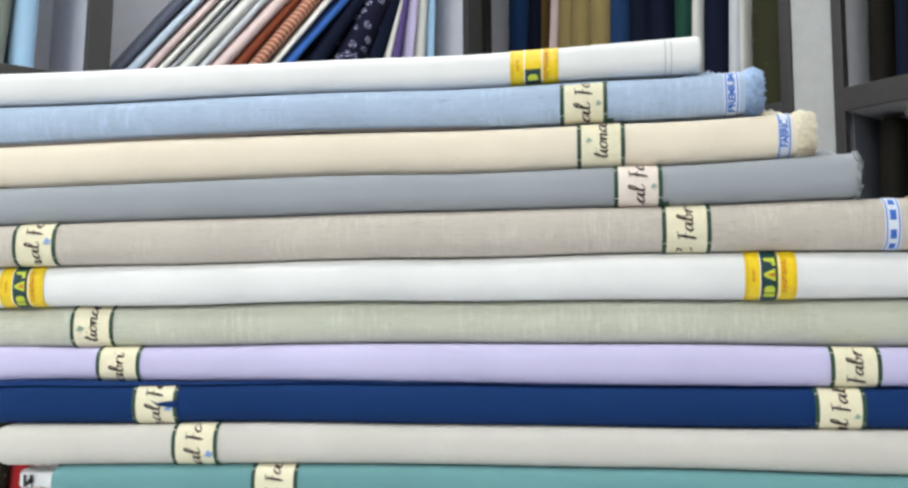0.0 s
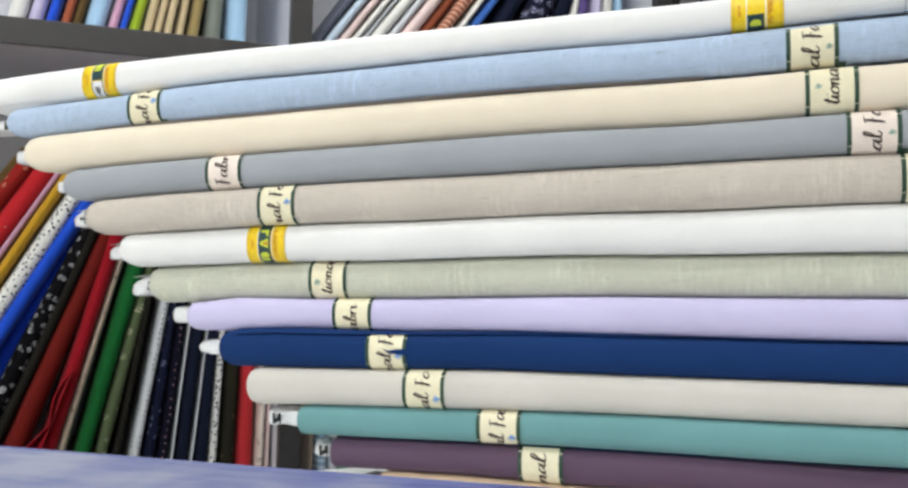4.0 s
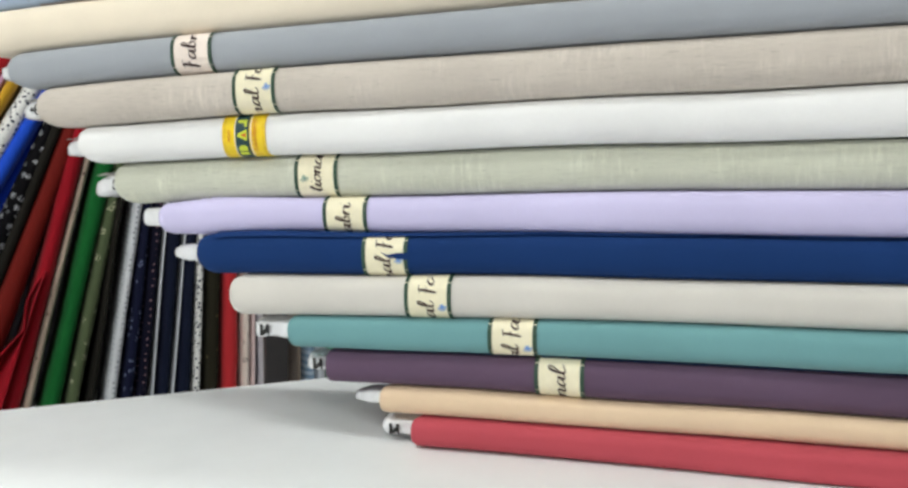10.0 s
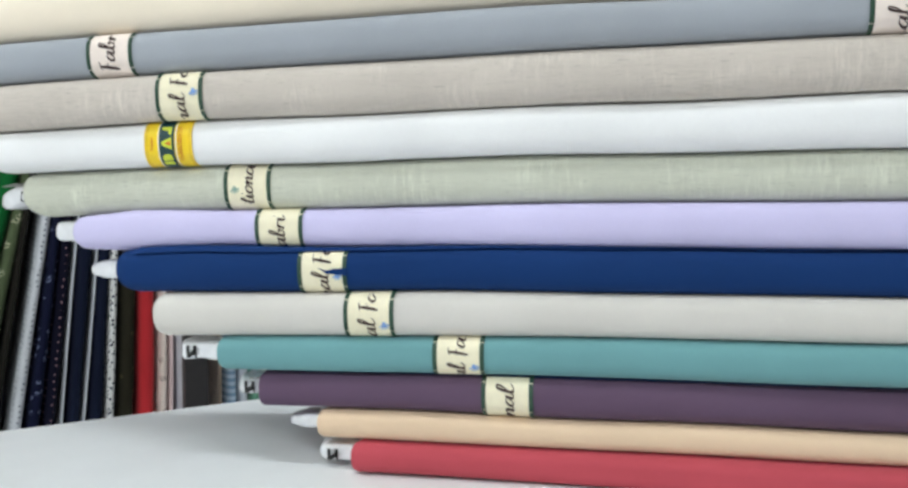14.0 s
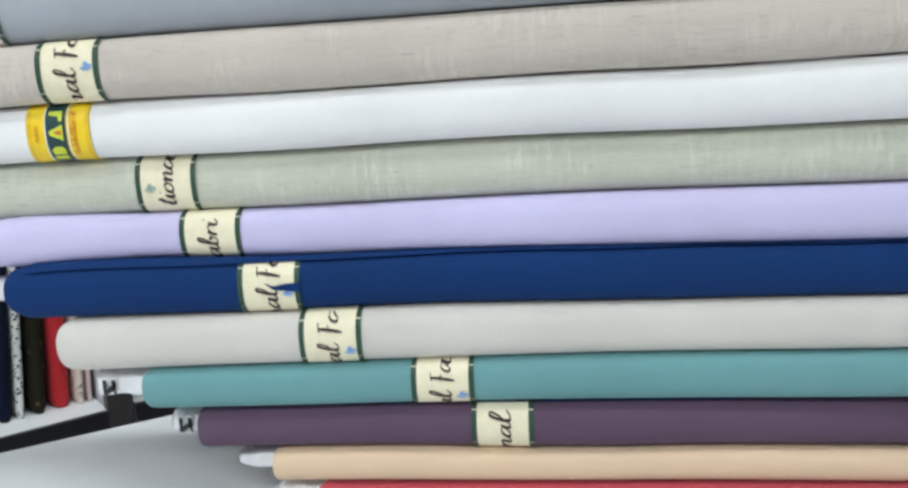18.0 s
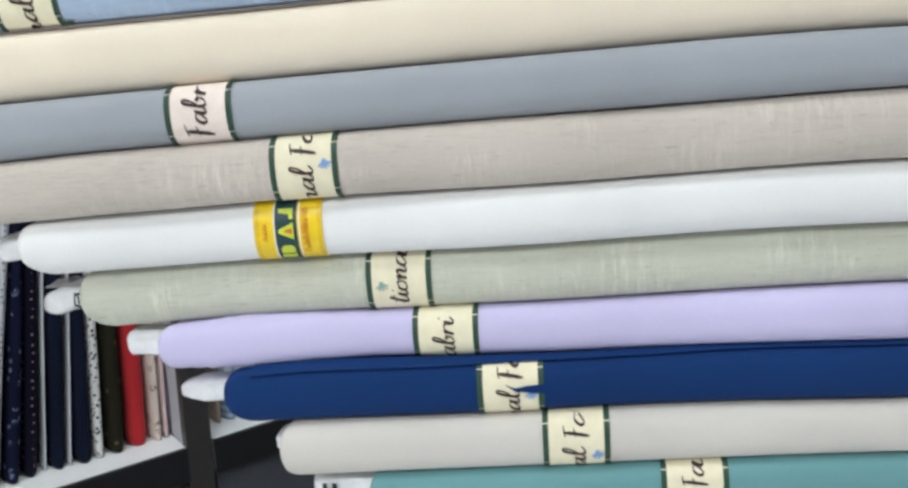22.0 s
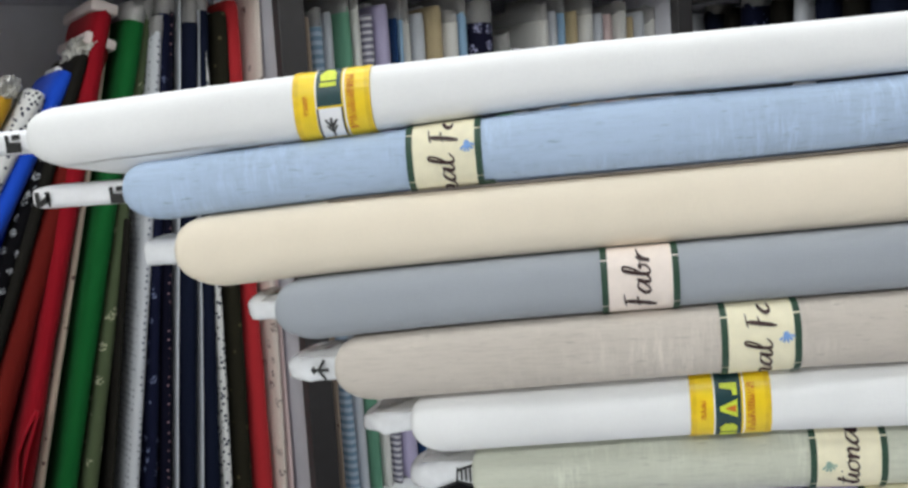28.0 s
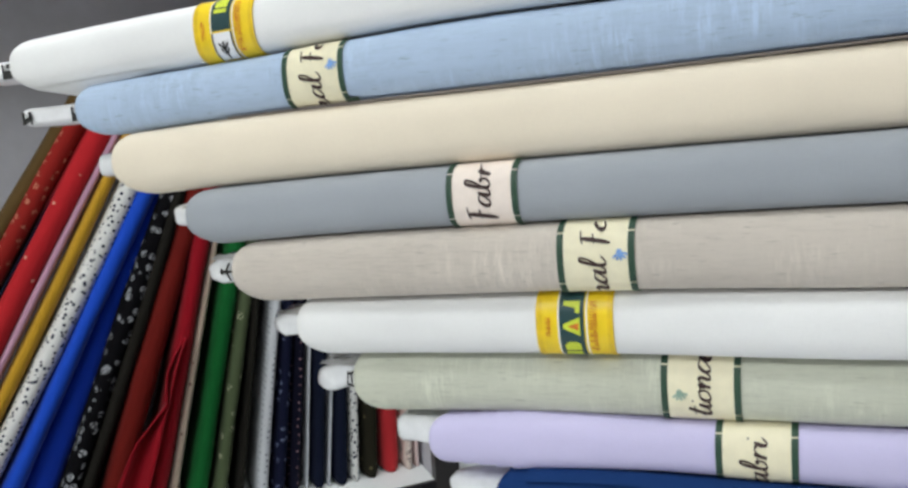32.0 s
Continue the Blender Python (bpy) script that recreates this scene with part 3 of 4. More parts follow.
# lower shelf, second bay
for x, thick, key, length in (
    (0.060, 0.013, "beigefloral", 0.75), (0.074, 0.026, "bluestripe", 0.745), (0.101, 0.021, "palegrey", 0.76), (0.123, 0.022, "seagreen", 0.765), (0.146, 0.019, "offwhite", 0.77), (0.166, 0.021, "greybands", 0.755),
    (0.188, 0.031, "lilac", 0.77), (0.220, 0.009, "inkblue", 0.75), (0.230, 0.007, "skyblue", 0.755), (0.238, 0.027, "offwhite", 0.75), (0.266, 0.027, "palegrey", 0.76), (0.294, 0.026, "tan", 0.77),
    (0.321, 0.025, "offwhite", 0.75), (0.347, 0.026, "skyblue", 0.76), (0.376, 0.055, "navychevron", 0.75),
    (0.442, 0.026, "seagreen", 0.70), (0.470, 0.026, "palegrey", 0.69), (0.498, 0.028, "slate", 0.70),
    (0.530, 0.03, "offwhite", 0.755), (0.562, 0.026, "palegrey", 0.765), (0.59, 0.022, "skyblue", 0.77), (0.614, 0.02, "tan", 0.765), (0.636, 0.03, "offwhite", 0.765),
    (0.668, 0.03, "palegrey", 0.76), (0.70, 0.032, "rose", 0.76), (0.734, 0.028, "offwhite", 0.765), (0.764, 0.024, "tan", 0.755), (0.790, 0.03, "palegrey", 0.765), (0.822, 0.024, "offwhite", 0.75),
):
    shelf_bolt(WALL_A, x + 0.016, 1.4, thick, key, LOW, length=length)
# upper shelf, first bay
for x, lean, thick, key in (
    (-0.44, 15, 0.03, "offwhite"), (-0.408, 15, 0.026, "lilac"), (-0.381, 15, 0.021, "royal"), (-0.359, 15, 0.018, "orange"), (-0.340, 15, 0.018, "brown"), (-0.321, 15, 0.035, "skyblue"),
    (-0.284, 15, 0.018, "pinkish"), (-0.265, 15, 0.014, "royal"), (-0.250, 15, 0.023, "lime"), (-0.225, 14, 0.018, "tan"), (-0.206, 13, 0.016, "tan"), (-0.189, 12, 0.016, "tan"),
    (-0.172, 11, 0.019, "tan"), (-0.148, 9, 0.024, "khaki"), (-0.120, 6, 0.036, "greysage"), (-0.080, 3, 0.046, "skyblue"),
):
    shelf_bolt(WALL_A, x, lean, thick, key, MID, n=0.05)
# upper shelf, second bay: slanted, then upright
for x, lean, thick, key in (
    (0.064, 37, 0.018, "slate"), (0.086, 37.5, 0.020, "paleblue"), (0.110, 38, 0.018, "rose"), (0.132, 38, 0.014, "offwhite"), (0.148, 38.2, 0.012, "palegrey"), (0.162, 38.5, 0.028, "offwhite"), (0.193, 38.5, 0.020, "palegrey"),
    (0.216, 38.5, 0.032, "rose"), (0.253, 38, 0.024, "orange"), (0.281, 38, 0.032, "rustprint"), (0.324, 38, 0.014, "offwhite"), (0.344, 38.5, 0.026, "cornflower"), (0.41, 33, 0.04, "navyplain"),
    (0.485, 27, 0.07, "navychevron"), (0.575, 20, 0.05, "navyplain"), (0.640, 14, 0.020, "offwhite"), (0.668, 9, 0.036, "purple"), (0.715, 6, 0.024, "lilac"), (0.745, 4, 0.036, "offwhite"), (0.79, 2, 0.02, "skyblue"),
):
    shelf_bolt(WALL_A, x, lean, thick, key, MID, n=0.05)
# corner shelves
for x, lean, thick, key in (
    (-0.30, 2, 0.075, "inkblue"), (-0.222, 2, 0.06, "navyplain"), (-0.158, 2, 0.016, "brown"), (-0.140, 3, 0.03, "rose"), (-0.108, 2, 0.062, "khaki"), (-0.045, 1, 0.062, "khaki"), (0.018, 0.5, 0.07, "khaki"),
    (0.092, 0.5, 0.06, "inkblue"), (0.154, 0.5, 0.066, "navyplain"), (0.222, 1, 0.064, "navyplain"), (0.288, 2, 0.05, "bottle"), (0.340, 2, 0.03, "offwhite"), (0.372, 1, 0.062, "navyplain"),
    (0.440, 1, 0.036, "palegrey"), (0.472, 1, 0.016, "offwhite"), (0.490, 1, 0.10, "mossfloral"),
):
    shelf_bolt(WALL_B, x, lean, thick, key, MID, n=0.05)
for x, thick, key in ((0.748, 0.045, "charcoal"), (0.797, 0.04, "navyplain"), (0.839, 0.04, "inkblue"), (0.881, 0.04, "navyplain"), (0.923, 0.05, "charcoal"), (0.975, 0.05, "navyplain")):
    shelf_bolt(WALL_B, x, 0.5, thick, key, MID, n=0.05)
# made-up dark bolts whose colours stand for the shade in this lower compartment
for x, thick, key in ((0.750, 0.05, "charcoal"), (0.802, 0.05, "navyplain"), (0.854, 0.06, "charcoal"), (0.916, 0.05, "navyplain"), (0.968, 0.06, "charcoal"), (1.03, 0.05, "navyplain")):
    shelf_bolt(WALL_B, x, 0.5, thick, key, LOW, n=0.05)
for x, thick, key in ((-0.30, 0.04, "palegrey"), (-0.25, 0.05, "navyplain"), (-0.195, 0.05, "charcoal"), (-0.14, 0.06, "navyprint"), (-0.07, 0.05, "charcoal"), (-0.01, 0.04, "palegrey"), (0.04, 0.05, "navyplain"), (0.1, 0.05, "charcoal"), (0.16, 0.06, "navyplain")):
    shelf_bolt(WALL_B, x, 1, thick, key, LOW)


# ---- counter ----
COUNTER = 0.957
counter = empty("counter", pose(-0.54, 0.625, 0, 0, 0, 37), "white laminate shop counter with a pale body", "counter")
part("countertop", boxes((-1.0, 1.3, -1.15, 0.0, COUNTER - 0.035, COUNTER), bevel=0.003), laminate, counter, "smooth white laminate top", False)
part("body", boxes((-0.96, 1.26, -1.1, -0.05, 0.08, COUNTER - 0.036)), panel_grey, counter, smooth=False)
part("plinth", boxes((-0.92, 1.22, -1.05, -0.09, 0.0, 0.079)), edge_black, counter, smooth=False)


# ---- the stack of fabric rolls ----
TOPS = (1.325, 1.298, 1.271, 1.240, 1.2135, 1.1845, 1.155, 1.1265, 1.1015, 1.0745, 1.0475, 1.0205, 1.000, 0.979, COUNTER + 0.0008)

SKEW = (0.05,) * 12 + (0.042, 0.024)   # each roll stands a little askew: its right end is further back
DROOP = (8, 8.2, 9, 8.6, 8.2, 7.6, 6.2, 5.8, 4.4, 3.5, 2.4, 1.6, 0.6, 0)
LEFT = (-0.6815, -0.64, -0.6185, -0.5765, -0.5525, -0.522, -0.498, -0.458, -0.426, -0.4, -0.357, -0.332, -0.294, -0.271)


def hang(i, x):
    """How far roll i bends down at x, towards its free left end."""
    f = max(0.0, min(1.12, (LEFT[i - 1] + 0.30 - x) / 0.30))
    return DROOP[i - 1] / 1000 * f * f


SWELL = (0.8, 3.5, 2.5, 2.4, 2.4, 2.5, 2.7, 2.4, 1.7, 1.2, 0.7, 0.4, 0.2, 0, 0)


# how far each line between two rolls is raised, in millimetres, at every 0.15 m from x = -0.55
EASE = (
    (0, 0.2, 1, 3, 5.5, 7), (-0.9, 2.6, 3.4, 2.6, 8.4, 12.9), (1.1, 0.6, 1.8, 0.6, 5, 8.8), (1.7, 0.1, 1.2, 1.9, 6.2, 11.2),
    (1.1, 0.6, 0.9, 2.4, 5.5, 7.9), (0.9, 0.9, -1.4, -0.9, 3.2, 4.2), (3.8, 1.9, -1, -0.5, 2, 2.1), (0.6, 1.4, -1, -0.5, 0.7, -2),
    (3, 4, 0.1, -2.4, -3.1, -2.3), (2.1, 2.1, 0, -1.6, -1.6, -1.3), (-0.1, -0.1, -0.4, -0.4, 0, -3.3), (4.2, 4.4, 4.2, 3.1, 1.6, -0.6),
    (-0.6, -0.6, -0.7, -3.8, -6.4, -8.4), (0, 0, -0.3, -1.6, -2, -2.4), (0, 0, 0, 0, 0, 0),
)


def ease(j, x):
    q = max(0.0, min(4.999, (x + 0.55) / 0.15))
    k = int(q)
    f = (q - k) ** 2 * (3 - 2 * (q - k))
    return (EASE[j][k] * (1 - f) + EASE[j][k + 1] * f) / 1000


def crease(j, x):
    """How far the line between roll j and the roll below it lies off its straight height at x."""
    a, b = max(1, j), min(14, j + 1)
    rise = SWELL[j] / 1000 * math.exp(-((x + 0.14) / 0.13) ** 2)
    uneven = 0.00035 * math.sin(11 * x + 1.7 * j) + 0.0002 * math.sin(29 * x + 2.3 * j) if 0 < j < 14 else 0.0
    return rise + uneven + ease(j, x) - (hang(a, x) + hang(b, x)) / 2


# left end of each roll: radius of its rounding, share of the height left at the very end
BLUNT = ((0.010, 0.72),) * 5 + ((0.008, 0.78), (0.006, 0.84), (0.004, 0.90), (0.009, 0.74), (0.006, 0.80), (0.0035, 0.90), (0.003, 0.92), (0.003, 0.92), (0.003, 0.93))


class Roll:
    """The surface of one roll: flat-wrapped cloth, rounded at its front and back, along x."""
    def __init__(self, i, x0, x1, front, cut=0.01, depth=0.15, power=2.55):
        self.i, self.x0, self.x1, self.front, self.depth, self.p = i, x0, x1, front, depth, power
        self.top, self.low = TOPS[i - 1] - 0.0002, TOPS[i] + 0.0002
        self.h, self.r = (self.top - self.low) / 2, 0.0118
        lifts = (6.5, 3.0, 2.2, 1.6, 0.8) + (0,) * 10
        self.lift = (lifts[i - 1] / 1000, lifts[i] / 1000)
        self.cut, self.skew = cut, SKEW[i - 1]
        self.drop = 0.0058 if i == 2 else 0.0
        self.rnd = random.Random(50 + i)
        self.ph = [self.rnd.uniform(0, 6.3) for _ in range(6)]

    def wave(self, x):
        return 0.0011 * math.sin(7 * x + self.ph[0]) + 0.0006 * math.sin(19 * x + self.ph[1])

    def end(self, x):
        """How far the section is drawn in near the ends."""
        radius, low = BLUNT[self.i - 1]
        a, b = max(0, x - self.x0) / radius, max(0, self.x1 - x) / 0.004
        e, low = (a, low) if a < b else (b, 0.86)
        return 1.0 if e > 1 else low + (1 - low) * math.sqrt(max(0, 1 - (1 - e) ** 2))

    def at(self, x, s, off=0.0):
        """A point of the front: s from -1 (bottom crease) to 1 (top crease), off metres proud of it."""
        dy = self.wave(x)
        k = self.end(x)
        th = s * math.pi / 2
        c, n = math.cos(th), math.sin(th)
        py = self.r * (1 - max(c, 0) ** (2 / self.p)) + self.r * (1 - k) * 0.9
        pz = self.h * math.copysign(abs(n) ** (2 / self.p), n) * k
        ny, nz = -c, n * 0.6
        l = math.hypot(ny, nz)
        near = max(0.0, 1 - (x - self.x0) / 0.045) ** 1.5
        if near > 0:
            x = x + near * (self.cut * max(0, -s) ** 1.6 + 0.004 * max(0, s) ** 3)
        rise = max(0.0, 1 - (self.x1 - x) / 0.2) ** 2
        pz += rise * (self.lift[1] + (self.lift[0] - self.lift[1]) * (s + 1) / 2)
        upper, lower = crease(self.i - 1, x), crease(self.i, x)
        pz += lower + (upper - lower) * (s + 1) / 2
        if self.i == 1 and s < 0:
            pz += s * s * 0.0010 * min(1, max(0, (x + 0.57) / 0.12))
        if self.i == 2 and s < 0:
            loose = min(1, max(0, (x + 0.34) / 0.12))
            pz += s ** 4 * loose * (0.0021 + 0.0009 * noise.noise((x * 70, 3.1, 0)) + 0.0005 * noise.noise((x * 260, 7.7, 0)))
        if self.i == 2 and s > 0:
            pz -= s * s * self.drop * min(1, max(0, (x + 0.49) / 0.34)) * min(1, max(0, (self.x1 - 0.03 - x) / 0.16))
        if self.i == 14:
            # the lowest turns spread forward on the counter
            py -= 0.014 * max(0, -s) * min(1, max(0, (x + 0.22) / 0.35))
        return (x, self.front + self.skew * (x + 0.42) + dy + py + off * ny / l, (self.top + self.low) / 2 + pz + off * nz / l)

    def stations(self):
        edge = [0, 0.0012, 0.003, 0.006, 0.010, 0.014, 0.022]
        n = 44 if self.i != 2 else 170
        mid = [self.x0 + 0.022 + (self.x1 - self.x0 - 0.044) * i / n for i in range(1, n)]
        return [self.x0 + e for e in edge] + mid + [self.x1 - e for e in reversed(edge)]

    def mesh(self):
        rows = []
        for x in self.stations():
            ring = [self.at(x, -1 + 2 * i / 18) for i in range(19)]
            ring += [(q[0], 2 * (self.front + self.skew * (q[0] + 0.42)) + self.depth - q[1], q[2]) for q in reversed(ring)]
            rows.append(ring)
        return grid(bmesh.new(), rows, closed=True, caps=True)

    def strip(self, x0, x1, s0, s1, off, nx=4, ns=18):
        return grid(bmesh.new(), [[self.at(x0 + (x1 - x0) * i / nx, s0 + (s1 - s0) * j / ns, off) for j in range(ns + 1)] for i in range(nx + 1)])

    def rise_of(self, s):
        """The height, from -1 to 1, that belongs to s."""
        return math.copysign(abs(math.sin(s * math.pi / 2)) ** (2 / self.p), s)

    def wrap(self, bm, x, off, s0=0.0, up=0.0):
        """Lays a flat drawing on the front: its x runs up the roll, its y to the left; up shifts it along its x."""
        gone = []
        f0 = self.rise_of(s0) + up / (self.h * 1.06)
        for v in bm.verts:
            a, b = v.co.x, v.co.y
            f = f0 + a / (self.h * 1.06)
            if abs(f) > 0.97:
                gone.append(v)
            f = max(-0.985, min(0.985, f))
            t = math.copysign(math.asin(abs(f) ** (self.p / 2)) * 2 / math.pi, f)
            v.co = self.at(x - b, t, off)
        bmesh.ops.delete(bm, geom=gone, context="VERTS")
        return bm


def cream_label(roll, ob, x0, begin, mark):
    """Cream band with dark green edges; the script runs up it from begin millimetres off its middle; mark is the emblem's height, in millimetres."""
    w = 0.0312
    label = part("paper_band", roll.strip(x0, x0 + w, -0.97, 0.97, 0.0005), paper_rose if roll.i == 4 else paper, ob, "cream paper band printed with brown script")
    for a, b in ((x0 - 0.0002, x0 + 0.0025), (x0 + w - 0.0025, x0 + w + 0.0002)):
        for s, e in ((-0.97, -0.42), (-0.39, 0.45), (0.49, 0.97)):
            part("border_line", roll.strip(a, b, s, e, 0.0008, 1, 8), green_ink, label)
    if (roll.i == 2 and x0 < 0) or (roll.i == 4 and x0 > 0):
        part("curled_corner", roll.strip(x0 + w - 0.0008, x0 + w + 0.0045, -0.97, -0.58, 0.0011, 3, 5), green_ink, label, "curled dark green corner")
    part("lettering", roll.wrap(script("tional Fabri", 0.0052 if roll.i == 4 and x0 < 0 else 0.0048), x0 + w * 0.63, 0.0009, 0, begin / 1000), ink, label)
    if mark is not None:
        # a small open hand of dabs
        bm = bmesh.new()
        bm.faces.new([bm.verts.new((0.0015 + 0.0015 * math.cos(t * 0.8), 0.0006 + 0.0013 * math.sin(t * 0.8), 0)) for t in range(8)])
        for k in range(5):
            a = math.radians(130 + 32 * k)
            d, e = Vector((math.cos(a), math.sin(a), 0)), Vector((-math.sin(a), math.cos(a), 0)) * 0.00045
            o = Vector((0.0015, 0.0006, 0)) + d * 0.0012
            bm.faces.new([bm.verts.new(v) for v in (o - e, o + e, o + d * 0.0022 + e, o + d * 0.0022 - e)])
        pale = roll.i in (3, 7)
        if x0 > -0.1:
            bmesh.ops.scale(bm, vec=(0.75, 0.75, 1), verts=bm.verts)
        part("emblem", roll.wrap(bm, x0 + w * (0.25 if pale else 0.83), 0.0009, 0, mark / 1000), green_mark if pale or x0 > -0.1 else blue_ink, label)
    return label


def flat_shapes(*polygons):
    bm = bmesh.new()
    for pts in polygons:
        bm.faces.new([bm.verts.new((a * 0.001, b * 0.001, 0)) for a, b in pts])
    bmesh.ops.triangulate(bm, faces=bm.faces)
    bmesh.ops.subdivide_edges(bm, edges=bm.edges, cuts=1)
    return bm


def yellow_label(roll, ob, x0, s0, s1, square=None, w=0.033):
    """Yellow band; a dark panel from s0 to s1 with lime shapes, sometimes a white square with a small plant sign."""
    label = part("paper_band", roll.strip(x0, x0 + w, -0.97, 0.97, 0.0005), yellow_paper, ob, "glossy yellow paper band with a dark green panel")
    for a, b in ((0.0, 0.075), (0.925, 1.0)):
        part("ochre_edge", roll.strip(x0 + w * a, x0 + w * b, -0.97, 0.97, 0.0007, 1, 14), ochre_ink, label)
    part("dark_panel", roll.strip(x0 + w * 0.31, x0 + w * 0.63, s0, s1, 0.0007, 2, 14), panel_ink, label)
    mid, half = (s0 + s1) / 2, (roll.rise_of(s1) - roll.rise_of(s0)) / 2 * roll.h * 1060
    # bent bars and wedges in place of the trade name
    first = [[(-4, -3.4), (-4, 3.6), (-2.2, 3.6), (-2.2, -3.4)], [(-1.6, -3.4), (-1.6, 3.2), (0.8, 3.6), (2.4, 1.6), (2.4, -1.8), (1.2, -3.4)]]
    second = [[(-4.2, -3.6), (-0.9, 3.6), (1.0, 3.6), (4.2, -3.6)]]
    third = [[(-2.6, -3.6), (2.4, -3.6), (2.4, 3.4), (0.6, 3.4), (-0.4, -1.6), (-2.6, -1.8)]]
    move = lambda shapes, d: [[(a + d, b) for a, b in q] for q in shapes]
    shapes = move(first, -9.5) + move(second, 0) + move(third, 8.5) if half > 10 else move(first, 0.5)
    part("printed_shape", roll.wrap(flat_shapes(*shapes), x0 + w * 0.47, 0.0010, mid), lime_ink, label)
    if half > 10:
        part("orange_wedge", roll.wrap(flat_shapes([(-1.6, -3.0), (-0.2, 1.0), (0.3, 1.0), (1.6, -3.0)]), x0 + w * 0.47, 0.0012, mid), orange_ink, label)
    rnd = roll.rnd
    for lo, hi, count, tall in ((0.70, 0.80, 17, 1.6), (0.13, 0.19, 8, 1.0)):
        bm = bmesh.new()
        for k in range(count):
            u = (k - count / 2) * 22 / 17 * (1 if hi > 0.5 else 0.8)
            for q in (0, 1):
                a = u + 0.55 * q + rnd.uniform(-0.08, 0.08)
                b0, b1 = rnd.choice(((-tall, tall), (-tall, 0), (0, tall), (-tall, tall)))
                bm.faces.new([bm.verts.new((p * 0.001, r * 0.001, 0)) for p, r in ((a, b0), (a + 0.32, b0), (a + 0.32, b1), (a, b1))])
        part("small_print", roll.wrap(bm, x0 + w * (lo + hi) / 2, 0.0010), orange_ink, label, "unreadable column of small orange print")
    for a in (0.29, 0.655):
        part("white_line", roll.strip(x0 + w * a, x0 + w * (a + 0.018), -0.95, 0.95, 0.0008, 1, 14), card, label, "thin white printed line")
    if square:
        part("white_square", roll.strip(x0 + w * 0.31, x0 + w * 0.63, square[0], square[1], 0.0008, 2, 8), card, label)
        for a, b in ((0.30, 0.325), (0.615, 0.64)):
            part("square_outline", roll.strip(x0 + w * a, x0 + w * b, square[0], square[1], 0.0010, 1, 8), black_ink, label)
        sign = flat_shapes([(-3.5, -0.5), (-3.5, 0.5), (1, 0.5), (3.5, 0.6), (3.5, -0.6), (1, -0.5)], [(-0.5, 0.4), (2.6, 2.8), (3.2, 2.2), (0.8, 0.2)], [(-0.5, -0.4), (2.6, -2.8), (3.2, -2.2), (0.8, -0.2)],
                           [(-2.2, 0.3), (0.2, 2.4), (0.8, 1.9), (-1.2, 0.2)], [(-2.2, -0.3), (0.2, -2.4), (0.8, -1.9), (-1.2, -0.2)])
        part("plant_sign", roll.wrap(sign, x0 + w * 0.47, 0.0011, (square[0] + square[1]) / 2), black_ink, label)
    return label


